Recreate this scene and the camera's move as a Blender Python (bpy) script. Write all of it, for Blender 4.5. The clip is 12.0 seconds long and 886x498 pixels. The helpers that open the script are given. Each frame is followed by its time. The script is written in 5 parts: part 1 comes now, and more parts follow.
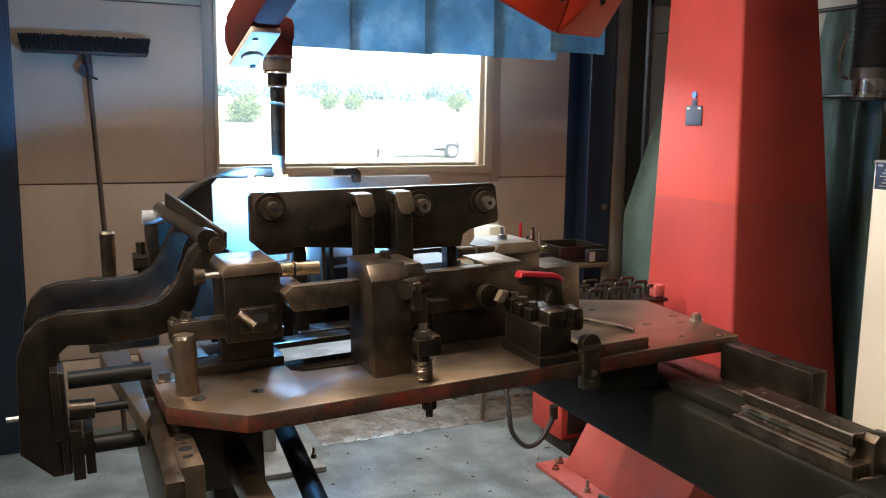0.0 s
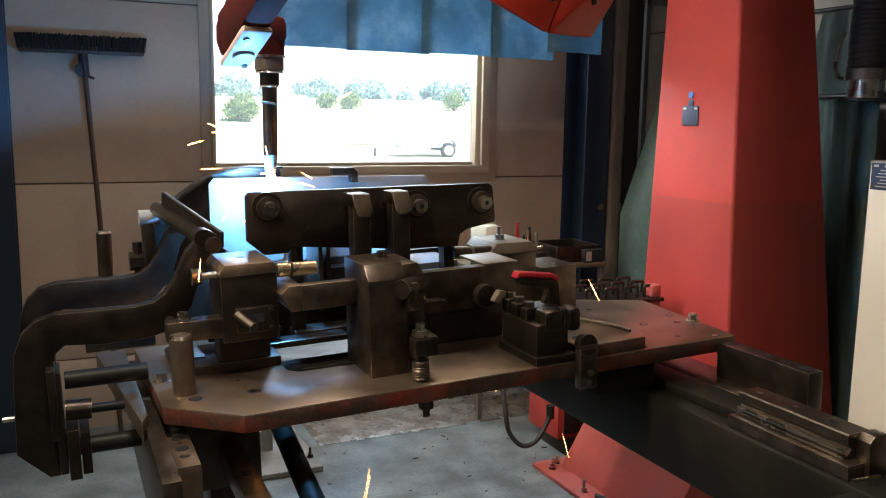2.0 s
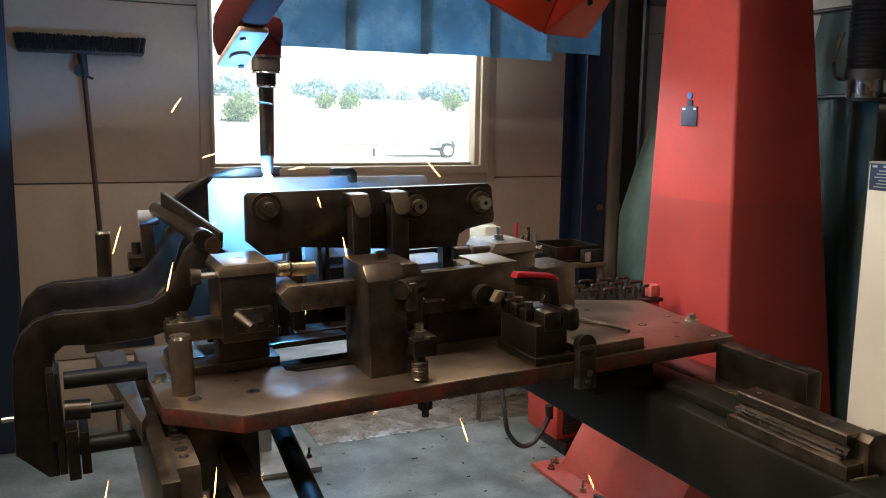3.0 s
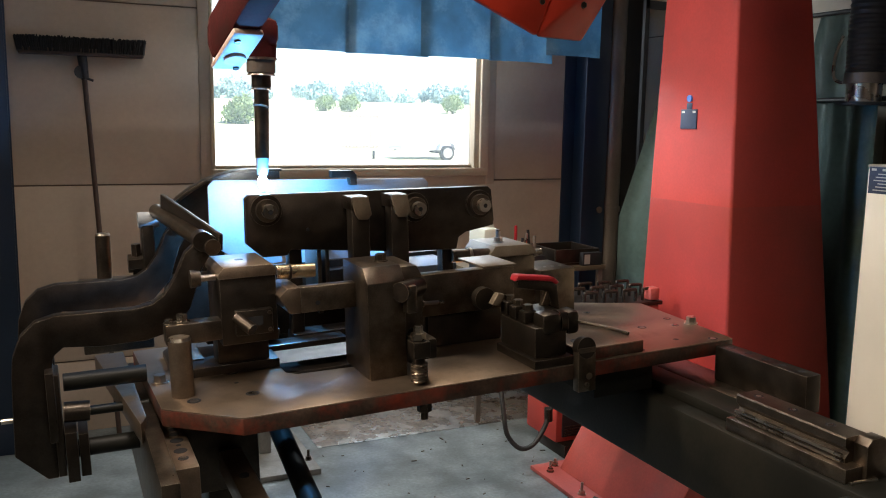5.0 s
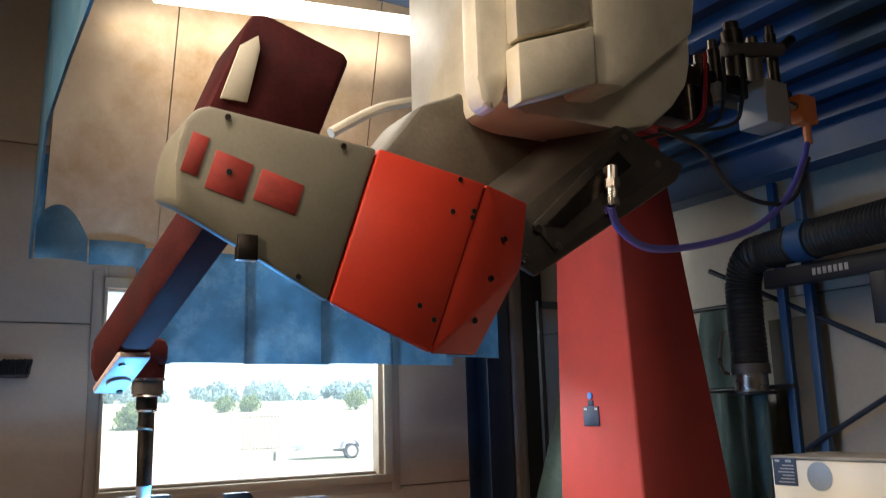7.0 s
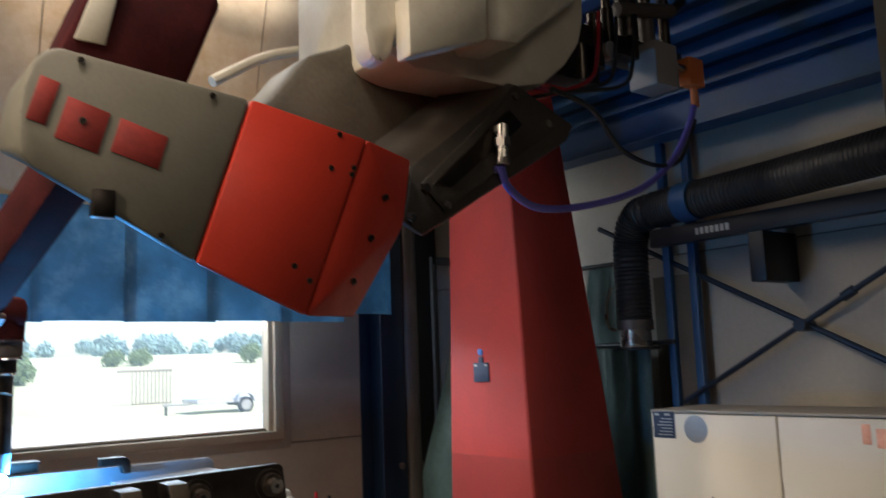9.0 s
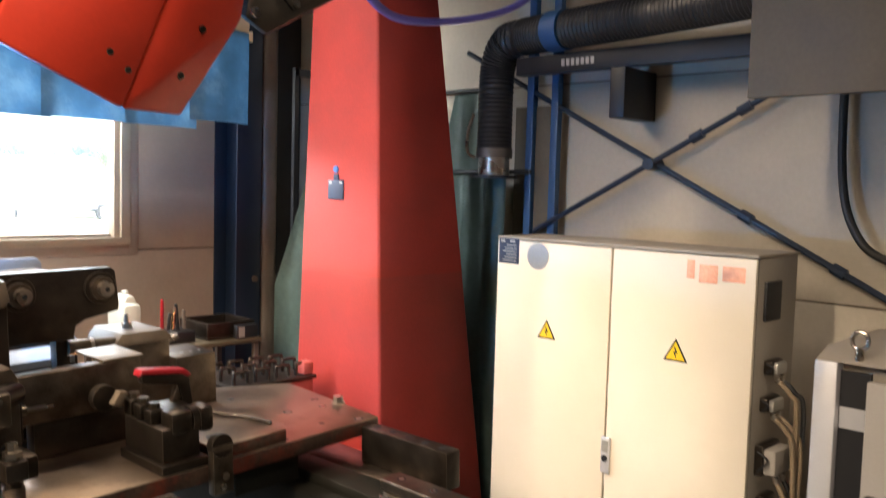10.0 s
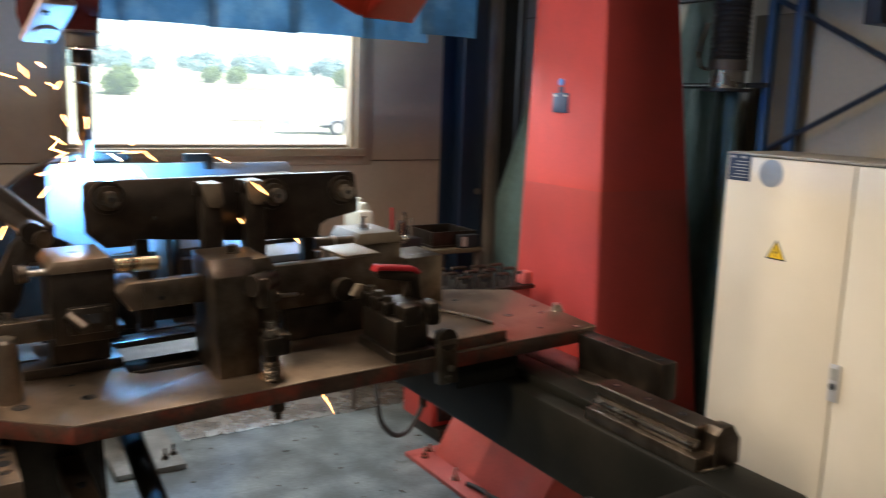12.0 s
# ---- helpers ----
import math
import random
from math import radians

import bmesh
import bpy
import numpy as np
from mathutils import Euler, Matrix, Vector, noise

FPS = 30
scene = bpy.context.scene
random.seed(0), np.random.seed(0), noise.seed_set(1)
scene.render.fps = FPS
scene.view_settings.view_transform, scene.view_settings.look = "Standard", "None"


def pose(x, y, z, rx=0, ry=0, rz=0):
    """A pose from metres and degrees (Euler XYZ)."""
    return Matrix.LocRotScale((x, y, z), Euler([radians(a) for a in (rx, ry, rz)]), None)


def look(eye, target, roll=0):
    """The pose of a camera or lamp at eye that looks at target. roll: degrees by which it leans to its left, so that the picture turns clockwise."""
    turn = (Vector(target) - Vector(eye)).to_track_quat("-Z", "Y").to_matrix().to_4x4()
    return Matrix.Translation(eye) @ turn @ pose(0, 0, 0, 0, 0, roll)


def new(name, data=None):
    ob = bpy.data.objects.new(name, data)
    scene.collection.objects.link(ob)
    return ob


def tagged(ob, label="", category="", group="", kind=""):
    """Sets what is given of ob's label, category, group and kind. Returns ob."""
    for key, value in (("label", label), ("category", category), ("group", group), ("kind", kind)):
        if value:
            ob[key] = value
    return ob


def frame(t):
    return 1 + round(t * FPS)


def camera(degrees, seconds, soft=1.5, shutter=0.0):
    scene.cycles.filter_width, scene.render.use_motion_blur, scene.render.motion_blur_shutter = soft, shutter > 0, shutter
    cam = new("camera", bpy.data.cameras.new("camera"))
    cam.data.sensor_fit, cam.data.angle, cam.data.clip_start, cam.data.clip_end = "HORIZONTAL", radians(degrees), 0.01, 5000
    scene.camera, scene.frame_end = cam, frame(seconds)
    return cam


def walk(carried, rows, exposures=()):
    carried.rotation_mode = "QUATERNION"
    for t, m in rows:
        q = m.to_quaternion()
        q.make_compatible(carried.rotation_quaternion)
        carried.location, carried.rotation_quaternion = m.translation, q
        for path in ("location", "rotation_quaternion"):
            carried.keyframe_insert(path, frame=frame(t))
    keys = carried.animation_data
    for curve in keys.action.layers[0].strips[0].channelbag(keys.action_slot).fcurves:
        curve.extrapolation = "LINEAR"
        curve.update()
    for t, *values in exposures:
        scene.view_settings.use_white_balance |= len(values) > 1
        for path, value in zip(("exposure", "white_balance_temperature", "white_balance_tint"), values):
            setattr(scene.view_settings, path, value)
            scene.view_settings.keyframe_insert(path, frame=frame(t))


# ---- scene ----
cam = camera(55.0, 12.0, 1.05, 0.4)
PATH = [
    (0, (1.081, 0.178, 1.79), (1.891, 1.982, 1.492), 0.8),
    (1, (1.081, 0.176, 1.793), (1.895, 1.977, 1.493), 0.8),
    (2.5, (1.078, 0.178, 1.792), (1.897, 1.978, 1.493), 0.9),
    (3, (1.078, 0.176, 1.793), (1.898, 1.976, 1.494), 0.9),
    (5, (1.077, 0.174, 1.793), (1.898, 1.974, 1.5), 1.0),
    (5.5, (1.078, 0.177, 1.79), (1.902, 1.978, 1.508), 1.1),
    (6, (1.075, 0.169, 1.812), (1.915, 1.975, 1.622), 0.3),
    (6.5, (1.092, 0.197, 1.839), (2.113, 1.911, 1.973), -0.9),
    (6.7, (1.098, 0.217, 1.848), (2.128, 1.905, 2.152), -1.5),
    (8.3, (1.118, 0.226, 1.866), (2.082, 1.910, 2.350), -1.1),
    (8.5, (1.122, 0.226, 1.868), (2.188, 1.87, 2.27), -1.7),
    (9, (1.162, 0.249, 1.882), (2.378, 1.814, 2.149), -2.2),
    (9.5, (1.226, 0.258, 1.87), (2.616, 1.695, 1.92), 0.1),
    (10, (1.269, 0.252, 1.855), (2.71, 1.631, 1.712), 1.6),
    (10.5, (1.282, 0.256, 1.827), (2.757, 1.552, 1.451), 3.2),
    (11, (1.288, 0.26, 1.82), (2.76, 1.543, 1.384), 3.2),
    (11.5, (1.261, 0.246, 1.822), (2.604, 1.678, 1.44), 2.1),
    (12, (1.217, 0.216, 1.825), (2.256, 1.891, 1.481), 1.9),
]
walk(cam, [(t, look(eye, target, roll)) for t, eye, target, roll in PATH],
     [(0, 2.1, 6600, 10), (0.4, 1.65, 6600, 10), (1, 1.65, 6600, 10), (5.5, 1.65, 6500, 10), (6.5, 1.5, 6500, 10), (8.3, 1.1, 6000, 10), (9.0, 0.9, 6000, 10), (9.5, 2.0, 6700, 11), (10, 2.5, 6900, 14),
      (11, 2.0, 6900, 14), (11.5, 2.05, 6700, 12), (12, 1.6, 6500, 10)])

# ---- world, sun, lamps ----
world = bpy.data.worlds.new("sky")
scene.world = world
world.use_nodes = True
wn = world.node_tree.nodes
sky = wn.new("ShaderNodeTexSky")
sky.sky_type, sky.sun_disc = "NISHITA", False
sky.sun_elevation, sky.sun_rotation = radians(52), radians(150)
world.node_tree.links.new(sky.outputs[0], wn["Background"].inputs[0])
wn["Background"].inputs[1].default_value = 0.15


def lamp(name, kind, m, energy, colour, size=0.0, size_y=0.0):
    data = bpy.data.lights.new(name, kind)
    data.energy, data.color = energy, colour
    if kind == "AREA":
        data.shape, data.size, data.size_y = "RECTANGLE", size, size_y or size
    elif kind == "SUN":
        data.angle = radians(0.5)
    else:
        data.shadow_soft_size = size
    ob = new(name, data)
    ob.matrix_world = m
    return ob


lamp("sun", "SUN", look((30, -20, 60), (0, 10, 0)), 5.0, (1, 0.95, 0.88))
# strip lights of the hall, high up
hall = lamp("hall_lamp", "AREA", look((-1.6, 1.2, 4.3), (3.9, 2.6, 0.6)), 6.0, (1.0, 0.84, 0.64), 0.25, 1.5)
hall.data.spread = radians(58)
back = lamp("hall_lamp", "AREA", look((-1.4, 3.4, 4.2), (3.9, 3.3, 1.2)), 5.6, (1.0, 0.84, 0.64), 0.25, 1.5)
back.data.spread = radians(50)
near = lamp("hall_lamp", "AREA", look((0.9, 1.7, 4.75), (1.75, 2.75, 1.0)), 9, (1.0, 0.87, 0.74), 1.1, 0.12)
near.data.spread = radians(85)
front = lamp("hall_lamp", "AREA", look((1.5, -2.0, 4.2), (2.8, 2.6, 1.1)), 2.7, (1.0, 0.85, 0.68), 1.6, 0.25)
front.data.spread = radians(100)
# the tube under the extraction hood
lamp("tube_lamp", "AREA", look((2.7, 3.62, 3.62), (2.7, 3.75, 0)), 6.0, (1.0, 0.90, 0.76), 1.5, 0.06)
# daylight through the window
lamp("window_light", "AREA", pose(2.8, 5.36, 2.43, -62, 0, 0), 16, (0.84, 0.93, 1.0), 1.6, 0.30)
# the welding arc
lamp("arc_light", "POINT", pose(1.745, 3.17, 1.565), 19, (0.085, 0.42, 1.0), 0.015)


# ---- materials ----
def mat(name, col, rough=0.5, metal=0.0, var=0.18, scale=6.0, bump=0.08, bscale=90.0, stain=None, stain_scale=2.5, stain_amount=0.5, random_by=None, rvar=0.12, edge=None, spec=0.5):
    m = bpy.data.materials.new(name)
    m.use_nodes = True
    nt = m.node_tree
    bs = nt.nodes["Principled BSDF"]
    tc = nt.nodes.new("ShaderNodeTexCoord")
    n1, n2 = nt.nodes.new("ShaderNodeTexNoise"), nt.nodes.new("ShaderNodeTexNoise")
    for n, sc, d in ((n1, scale, 5), (n2, bscale, 3)):
        n.inputs["Scale"].default_value, n.inputs["Detail"].default_value = sc, d
        nt.links.new(tc.outputs["Object"], n.inputs["Vector"])
    ramp = nt.nodes.new("ShaderNodeValToRGB")
    ramp.color_ramp.elements[0].position, ramp.color_ramp.elements[1].position = 0.3, 0.7
    ramp.color_ramp.elements[0].color = [c * (1 - var) for c in col] + [1]
    ramp.color_ramp.elements[1].color = [min(1, c * (1 + var)) for c in col] + [1]
    nt.links.new(n1.outputs["Fac"], ramp.inputs[0])
    out = ramp.outputs[0]
    mix = nt.nodes.new("ShaderNodeMixRGB")
    mix.blend_type, mix.inputs[0].default_value = "OVERLAY", min(0.5, var)
    nt.links.new(out, mix.inputs[1])
    nt.links.new(n2.outputs["Fac"], mix.inputs[2])
    out = mix.outputs[0]
    if stain:
        n3 = nt.nodes.new("ShaderNodeTexNoise")
        n3.inputs["Scale"].default_value, n3.inputs["Detail"].default_value, n3.inputs["Roughness"].default_value = stain_scale, 8, 0.7
        nt.links.new(tc.outputs["Object"], n3.inputs["Vector"])
        r3 = nt.nodes.new("ShaderNodeValToRGB")
        r3.color_ramp.elements[0].position, r3.color_ramp.elements[1].position = 0.48, 0.66
        r3.color_ramp.elements[1].color = (stain_amount,) * 3 + (1,)
        nt.links.new(n3.outputs["Fac"], r3.inputs[0])
        m3 = nt.nodes.new("ShaderNodeMixRGB")
        nt.links.new(r3.outputs[0], m3.inputs[0])
        nt.links.new(out, m3.inputs[1])
        m3.inputs[2].default_value = (*stain, 1)
        out = m3.outputs[0]
    if random_by:
        oi = nt.nodes.new("ShaderNodeObjectInfo")
        hs = nt.nodes.new("ShaderNodeHueSaturation")
        mr = nt.nodes.new("ShaderNodeMapRange")
        mr.inputs["To Min"].default_value, mr.inputs["To Max"].default_value = 1 - random_by, 1 + random_by
        nt.links.new(oi.outputs["Random"], mr.inputs["Value"])
        nt.links.new(mr.outputs[0], hs.inputs["Value"])
        nt.links.new(out, hs.inputs["Color"])
        out = hs.outputs[0]
    # Sharp edges take a pale tone that paints highlights as well as wear.
    if edge:
        bv, ge, dp = nt.nodes.new("ShaderNodeBevel"), nt.nodes.new("ShaderNodeNewGeometry"), nt.nodes.new("ShaderNodeVectorMath")
        bv.samples, bv.inputs["Radius"].default_value = 5, 0.0024
        dp.operation = "DOT_PRODUCT"
        nt.links.new(bv.outputs[0], dp.inputs[0])
        nt.links.new(ge.outputs["Normal"], dp.inputs[1])
        er = nt.nodes.new("ShaderNodeMapRange")
        er.inputs["From Min"].default_value, er.inputs["From Max"].default_value = 0.985, 0.86
        nt.links.new(dp.outputs["Value"], er.inputs["Value"])
        em = nt.nodes.new("ShaderNodeMath")
        em.operation = "MULTIPLY"
        nt.links.new(er.outputs[0], em.inputs[0])
        nt.links.new(n1.outputs["Fac"], em.inputs[1])
        mx = nt.nodes.new("ShaderNodeMixRGB")
        nt.links.new(em.outputs[0], mx.inputs[0])
        nt.links.new(out, mx.inputs[1])
        mx.inputs[2].default_value = (*edge, 1)
        out = mx.outputs[0]
    nt.links.new(out, bs.inputs["Base Color"])
    rr = nt.nodes.new("ShaderNodeMapRange")
    rr.inputs["To Min"].default_value, rr.inputs["To Max"].default_value = max(0.03, rough - rvar), min(1, rough + rvar)
    nt.links.new(n1.outputs["Fac"], rr.inputs["Value"])
    nt.links.new(rr.outputs[0], bs.inputs["Roughness"])
    bs.inputs["Metallic"].default_value, bs.inputs["Specular IOR Level"].default_value = metal, spec
    if bump:
        b = nt.nodes.new("ShaderNodeBump")
        b.inputs["Strength"].default_value, b.inputs["Distance"].default_value = bump, 0.004
        nt.links.new(n2.outputs["Fac"], b.inputs["Height"])
        nt.links.new(b.outputs[0], bs.inputs["Normal"])
    return m


def glow(name, col, strength):
    m = bpy.data.materials.new(name)
    m.use_nodes = True
    bs = m.node_tree.nodes["Principled BSDF"]
    bs.inputs["Base Color"].default_value = (*col, 1)
    bs.inputs["Emission Color"].default_value = (*col, 1)
    bs.inputs["Emission Strength"].default_value = strength
    return m


STEEL = mat("dark_machined_steel", (0.150, 0.120, 0.092), 0.34, 0.95, 0.3, 18, 0.10, 230, (0.070, 0.050, 0.037), 8, 0.6, edge=(0.75, 0.64, 0.52))
PLATE = mat("brown_worn_steel_plate", (0.30, 0.225, 0.165), 0.34, 0.85, 0.22, 7, 0.05, 260, (0.16, 0.115, 0.082), 4.5, 0.75, rvar=0.12, edge=(0.85, 0.74, 0.62))
BLACK = mat("black_oxide_steel", (0.046, 0.037, 0.030), 0.36, 0.85, 0.25, 16, 0.08, 220, (0.085, 0.062, 0.046), 9, 0.4, edge=(0.60, 0.50, 0.40))
BRIGHT = mat("bright_turned_steel", (0.48, 0.43, 0.37), 0.28, 1.0, 0.15, 14, 0.04, 200)
BRASS = mat("golden_passivated_steel", (0.55, 0.43, 0.27), 0.28, 1.0, 0.15, 14, 0.04, 200)
SHEET = mat("pale_workpiece_steel", (0.25, 0.27, 0.30), 0.65, 0.0, 0.12, 6, 0.05, 120, spec=0.25)
RUSTRED = mat("worn_red_edge_paint", (0.055, 0.034, 0.025), 0.5, 0.4, 0.5, 10, 0.15, 80, (0.30, 0.038, 0.016), 3.2, 0.75)
GREYBEAM = mat("dark_grey_green_machine_paint", (0.011, 0.011, 0.009), 0.5, 0.1, 0.25, 4, 0.12, 70, (0.024, 0.020, 0.015), 3.5, 0.5, spec=0.2)
RED = mat("red_machine_paint", (0.43, 0.050, 0.040), 0.68, 0.0, 0.14, 2.5, 0.05, 90, (0.33, 0.050, 0.042), 1.6, 0.6, spec=0.3)
REDLOW = mat("darker_lower_red", (0.34, 0.034, 0.026), 0.5, 0.0, 0.16, 2.5, 0.05, 90, (0.26, 0.035, 0.028), 1.8, 0.5)
REDBASE = mat("dusty_red_floor_base_paint", (0.42, 0.075, 0.06), 0.5, 0.0, 0.18, 5, 0.08, 90, (0.30, 0.10, 0.085), 4, 0.5)
ORANGE = mat("bright_red_robot_paint", (0.62, 0.045, 0.020), 0.38, 0.0, 0.10, 4, 0.04, 100, (0.45, 0.035, 0.018), 3, 0.4)
ELBOW = mat("dark_brown_elbow_paint", (0.065, 0.052, 0.040), 0.45, 0.2, 0.25, 7, 0.06, 120, (0.035, 0.028, 0.022), 4, 0.5)
# Darker copy of the robot's cream, with the forearm front's shade in it.
SHADECREAM = mat("shaded_cream_forearm_paint", (0.245, 0.215, 0.155), 0.5, 0.0, 0.14, 5, 0.05, 100, (0.22, 0.19, 0.13), 4, 0.5)
TANCABLE = mat("tan_cable_sheath", (0.26, 0.19, 0.12), 0.5, 0.0, 0.15)
CREAM = mat("cream_robot_paint", (0.70, 0.62, 0.47), 0.42, 0.0, 0.12, 4, 0.04, 100, (0.44, 0.36, 0.25), 2.5, 0.5)
MAROON = mat("dark_red_wrist_paint", (0.055, 0.010, 0.010), 0.8, 0.0, 0.35, 9, 0.08, 100, (0.03, 0.014, 0.012), 5, 0.7, spec=0.1)
WORN = mat("worn_pale_brown_steel", (0.14, 0.11, 0.08), 0.5, 0.4, 0.2, 12, 0.1, 150)
CHEEK = mat("pale_pink_wrist_plate", (0.62, 0.46, 0.40), 0.5, 0.0, 0.1, 8, 0.05, 120, (0.36, 0.16, 0.13), 6, 0.5)
# The casting's grimy olive is darkened to hold the shade on its underside.
GRIMESHADE = mat("shaded_grimy_olive_casting", (0.105, 0.088, 0.060), 0.55, 0.0, 0.3, 6, 0.1, 80, (0.09, 0.07, 0.045), 3, 0.7)
FOOTGREY = mat("worn_grey_foot_paint", (0.20, 0.20, 0.19), 0.55, 0.1, 0.25, 8, 0.1, 90, (0.10, 0.09, 0.08), 5, 0.6)
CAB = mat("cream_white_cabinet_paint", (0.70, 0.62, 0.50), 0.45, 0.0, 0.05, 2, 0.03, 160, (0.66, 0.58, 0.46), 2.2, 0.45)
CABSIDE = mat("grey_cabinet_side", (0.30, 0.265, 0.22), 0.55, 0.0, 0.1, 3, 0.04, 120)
GREYPAINT = mat("grey_cabinet_paint", (0.33, 0.30, 0.265), 0.5, 0.0, 0.06, 3, 0.04, 140)
ALU = mat("pale_aluminium_profile", (0.62, 0.62, 0.64), 0.4, 0.5, 0.06, 6, 0.03, 120)
CONCRETE = mat("grey_blue_floor_concrete", (0.16, 0.19, 0.20), 0.38, 0.0, 0.45, 4.5, 0.16, 60, (0.085, 0.10, 0.105), 3.0, 0.8)
CHEQUER = mat("worn_chequer_plate_steel", (0.62, 0.63, 0.62), 0.27, 0.9, 0.25, 8, 0.2, 60, (0.35, 0.35, 0.35), 9, 0.3)
PANEL = mat("beige_wall_panel", (0.46, 0.36, 0.275), 0.6, 0.0, 0.08, 1.4, 0.05, 45, (0.38, 0.29, 0.215), 1.2, 0.4)
PANELE = mat("pale_wall_panel", (0.45, 0.40, 0.32), 0.6, 0.0, 0.08, 1.4, 0.05, 45, (0.36, 0.31, 0.245), 1.2, 0.4)
JOINT = mat("dark_joint", (0.17, 0.13, 0.10), 0.8, 0.0, 0.1)
BLUEPOST = mat("dark_blue_steel_paint", (0.009, 0.019, 0.040), 0.45, 0.0, 0.15, 3, 0.05, 90)
BLUEBEAM = mat("blue_steel_paint", (0.026, 0.085, 0.20), 0.45, 0.0, 0.15, 3, 0.05, 90)
DARKPIPE = mat("brown_grey_pipe", (0.13, 0.105, 0.085), 0.5, 0.2, 0.15, 5, 0.05, 90)
FRAME = mat("beige_window_frame", (0.55, 0.44, 0.31), 0.5, 0.0, 0.08, 4, 0.04, 100)
CURTAIN = mat("blue_curtain_strip", (0.06, 0.16, 0.25), 0.45, 0.0, 0.3, 3, 0.22, 14, (0.20, 0.32, 0.40), 5, 0.55)
GREEN = mat("green_welding_curtain", (0.115, 0.185, 0.165), 0.5, 0.0, 0.25, 3, 0.10, 30, (0.06, 0.105, 0.095), 2.5, 0.5)
HOOD = mat("galvanised_hood_sheet", (0.66, 0.50, 0.34), 0.36, 0.55, 0.22, 2.2, 0.10, 9, (0.46, 0.26, 0.11), 1.6, 0.7, rvar=0.16)
RUBBER = mat("black_rubber", (0.02, 0.02, 0.02), 0.55, 0.0, 0.2, 10, 0.08, 120)
HOSE = mat("black_ribbed_hose", (0.030, 0.027, 0.025), 0.42, 0.0, 0.2, 8, 0.06, 120)
BRISTLE = mat("black_broom_bristle", (0.012, 0.011, 0.011), 0.85, 0.0, 0.3, 30, 0.6, 220)
WOODDARK = mat("dark_broom_handle", (0.06, 0.032, 0.022), 0.5, 0.0, 0.3, 12, 0.08, 120)
YELLOW = mat("yellow_warning_sticker", (0.80, 0.52, 0.02), 0.45, 0.0, 0.05)
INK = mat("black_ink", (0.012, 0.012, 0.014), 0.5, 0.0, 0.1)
NAVY = mat("dark_blue_plate", (0.03, 0.045, 0.085), 0.6, 0.2, 0.15)
BLUEDOT = mat("blue_sticker", (0.04, 0.17, 0.55), 0.4, 0.0, 0.1)
SILVER = mat("silver_sticker", (0.42, 0.41, 0.38), 0.35, 0.5, 0.1)
LOGO = mat("orange_red_lettering", (0.72, 0.10, 0.03), 0.45, 0.0, 0.08)
LOGORED = mat("worn_red_lettering", (0.42, 0.05, 0.035), 0.5, 0.0, 0.2, 14)
LOGOFADE = mat("faded_orange_lettering", (0.80, 0.38, 0.24), 0.5, 0.0, 0.25, 14)
PURPLE = mat("violet_hose", (0.14, 0.12, 0.50), 0.35, 0.0, 0.1)
ORANGEPLUG = mat("orange_plug", (0.75, 0.20, 0.05), 0.4, 0.0, 0.1)
REDGRIP = mat("red_plastic_grip", (0.33, 0.014, 0.022), 0.35, 0.0, 0.1)
WHITEPL = mat("white_translucent_plastic", (0.52, 0.54, 0.48), 0.4, 0.0, 0.05)
BOARD = mat("brown_board", (0.10, 0.078, 0.048), 0.6, 0.0, 0.15, 5, 0.08, 60)
GRASS = mat("dry_sunlit_field", (0.52, 0.52, 0.34), 0.9, 0.0, 0.2, 0.3, 0.1, 4)
YARD = mat("pale_gravel_yard", (0.72, 0.70, 0.65), 0.9, 0.0, 0.1, 0.8, 0.1, 10)
# Far leaves are paled and blued to paint in distance haze.
HAZELEAF = mat("hazy_far_leaves", (0.30, 0.44, 0.44), 0.8, 0.0, 0.25, 0.5, 0.1, 4)
LEAF = mat("leaves", (0.19, 0.27, 0.10), 0.7, 0.0, 0.35, 3, 0.1, 20)
BARK = mat("bark", (0.10, 0.075, 0.05), 0.85, 0.0, 0.3, 8, 0.3, 40)
FENCEW = mat("weathered_fence_wood", (0.32, 0.28, 0.23), 0.8, 0.0, 0.2, 8, 0.1, 60)
CEILM = mat("dim_ceiling_sheet", (0.26, 0.23, 0.20), 0.7, 0.0, 0.1, 1, 0.05, 30)
TUBEGLOW = glow("fluorescent_tube", (1.0, 0.93, 0.80), 4.5)
ARCGLOW = glow("welding_arc", (0.72, 0.88, 1.0), 90.0)
SPARKGLOW = glow("glowing_spark", (1.0, 0.42, 0.12), 8.0)
# window glass with a translucent veil mixed in to imitate glare
GLASS = bpy.data.materials.new("glare_veiled_glass")
GLASS.use_nodes = True
gb = GLASS.node_tree.nodes["Principled BSDF"]
gm, gt, go = GLASS.node_tree.nodes.new("ShaderNodeMixShader"), GLASS.node_tree.nodes.new("ShaderNodeBsdfTranslucent"), GLASS.node_tree.nodes["Material Output"]
gm.inputs[0].default_value, gt.inputs[0].default_value = 0.09, (0.80, 0.95, 1.0, 1)
GLASS.node_tree.links.new(gb.outputs[0], gm.inputs[1])
GLASS.node_tree.links.new(gt.outputs[0], gm.inputs[2])
GLASS.node_tree.links.new(gm.outputs[0], go.inputs[0])
gb.inputs["Transmission Weight"].default_value, gb.inputs["Roughness"].default_value, gb.inputs["IOR"].default_value = 1.0, 0.0, 1.05


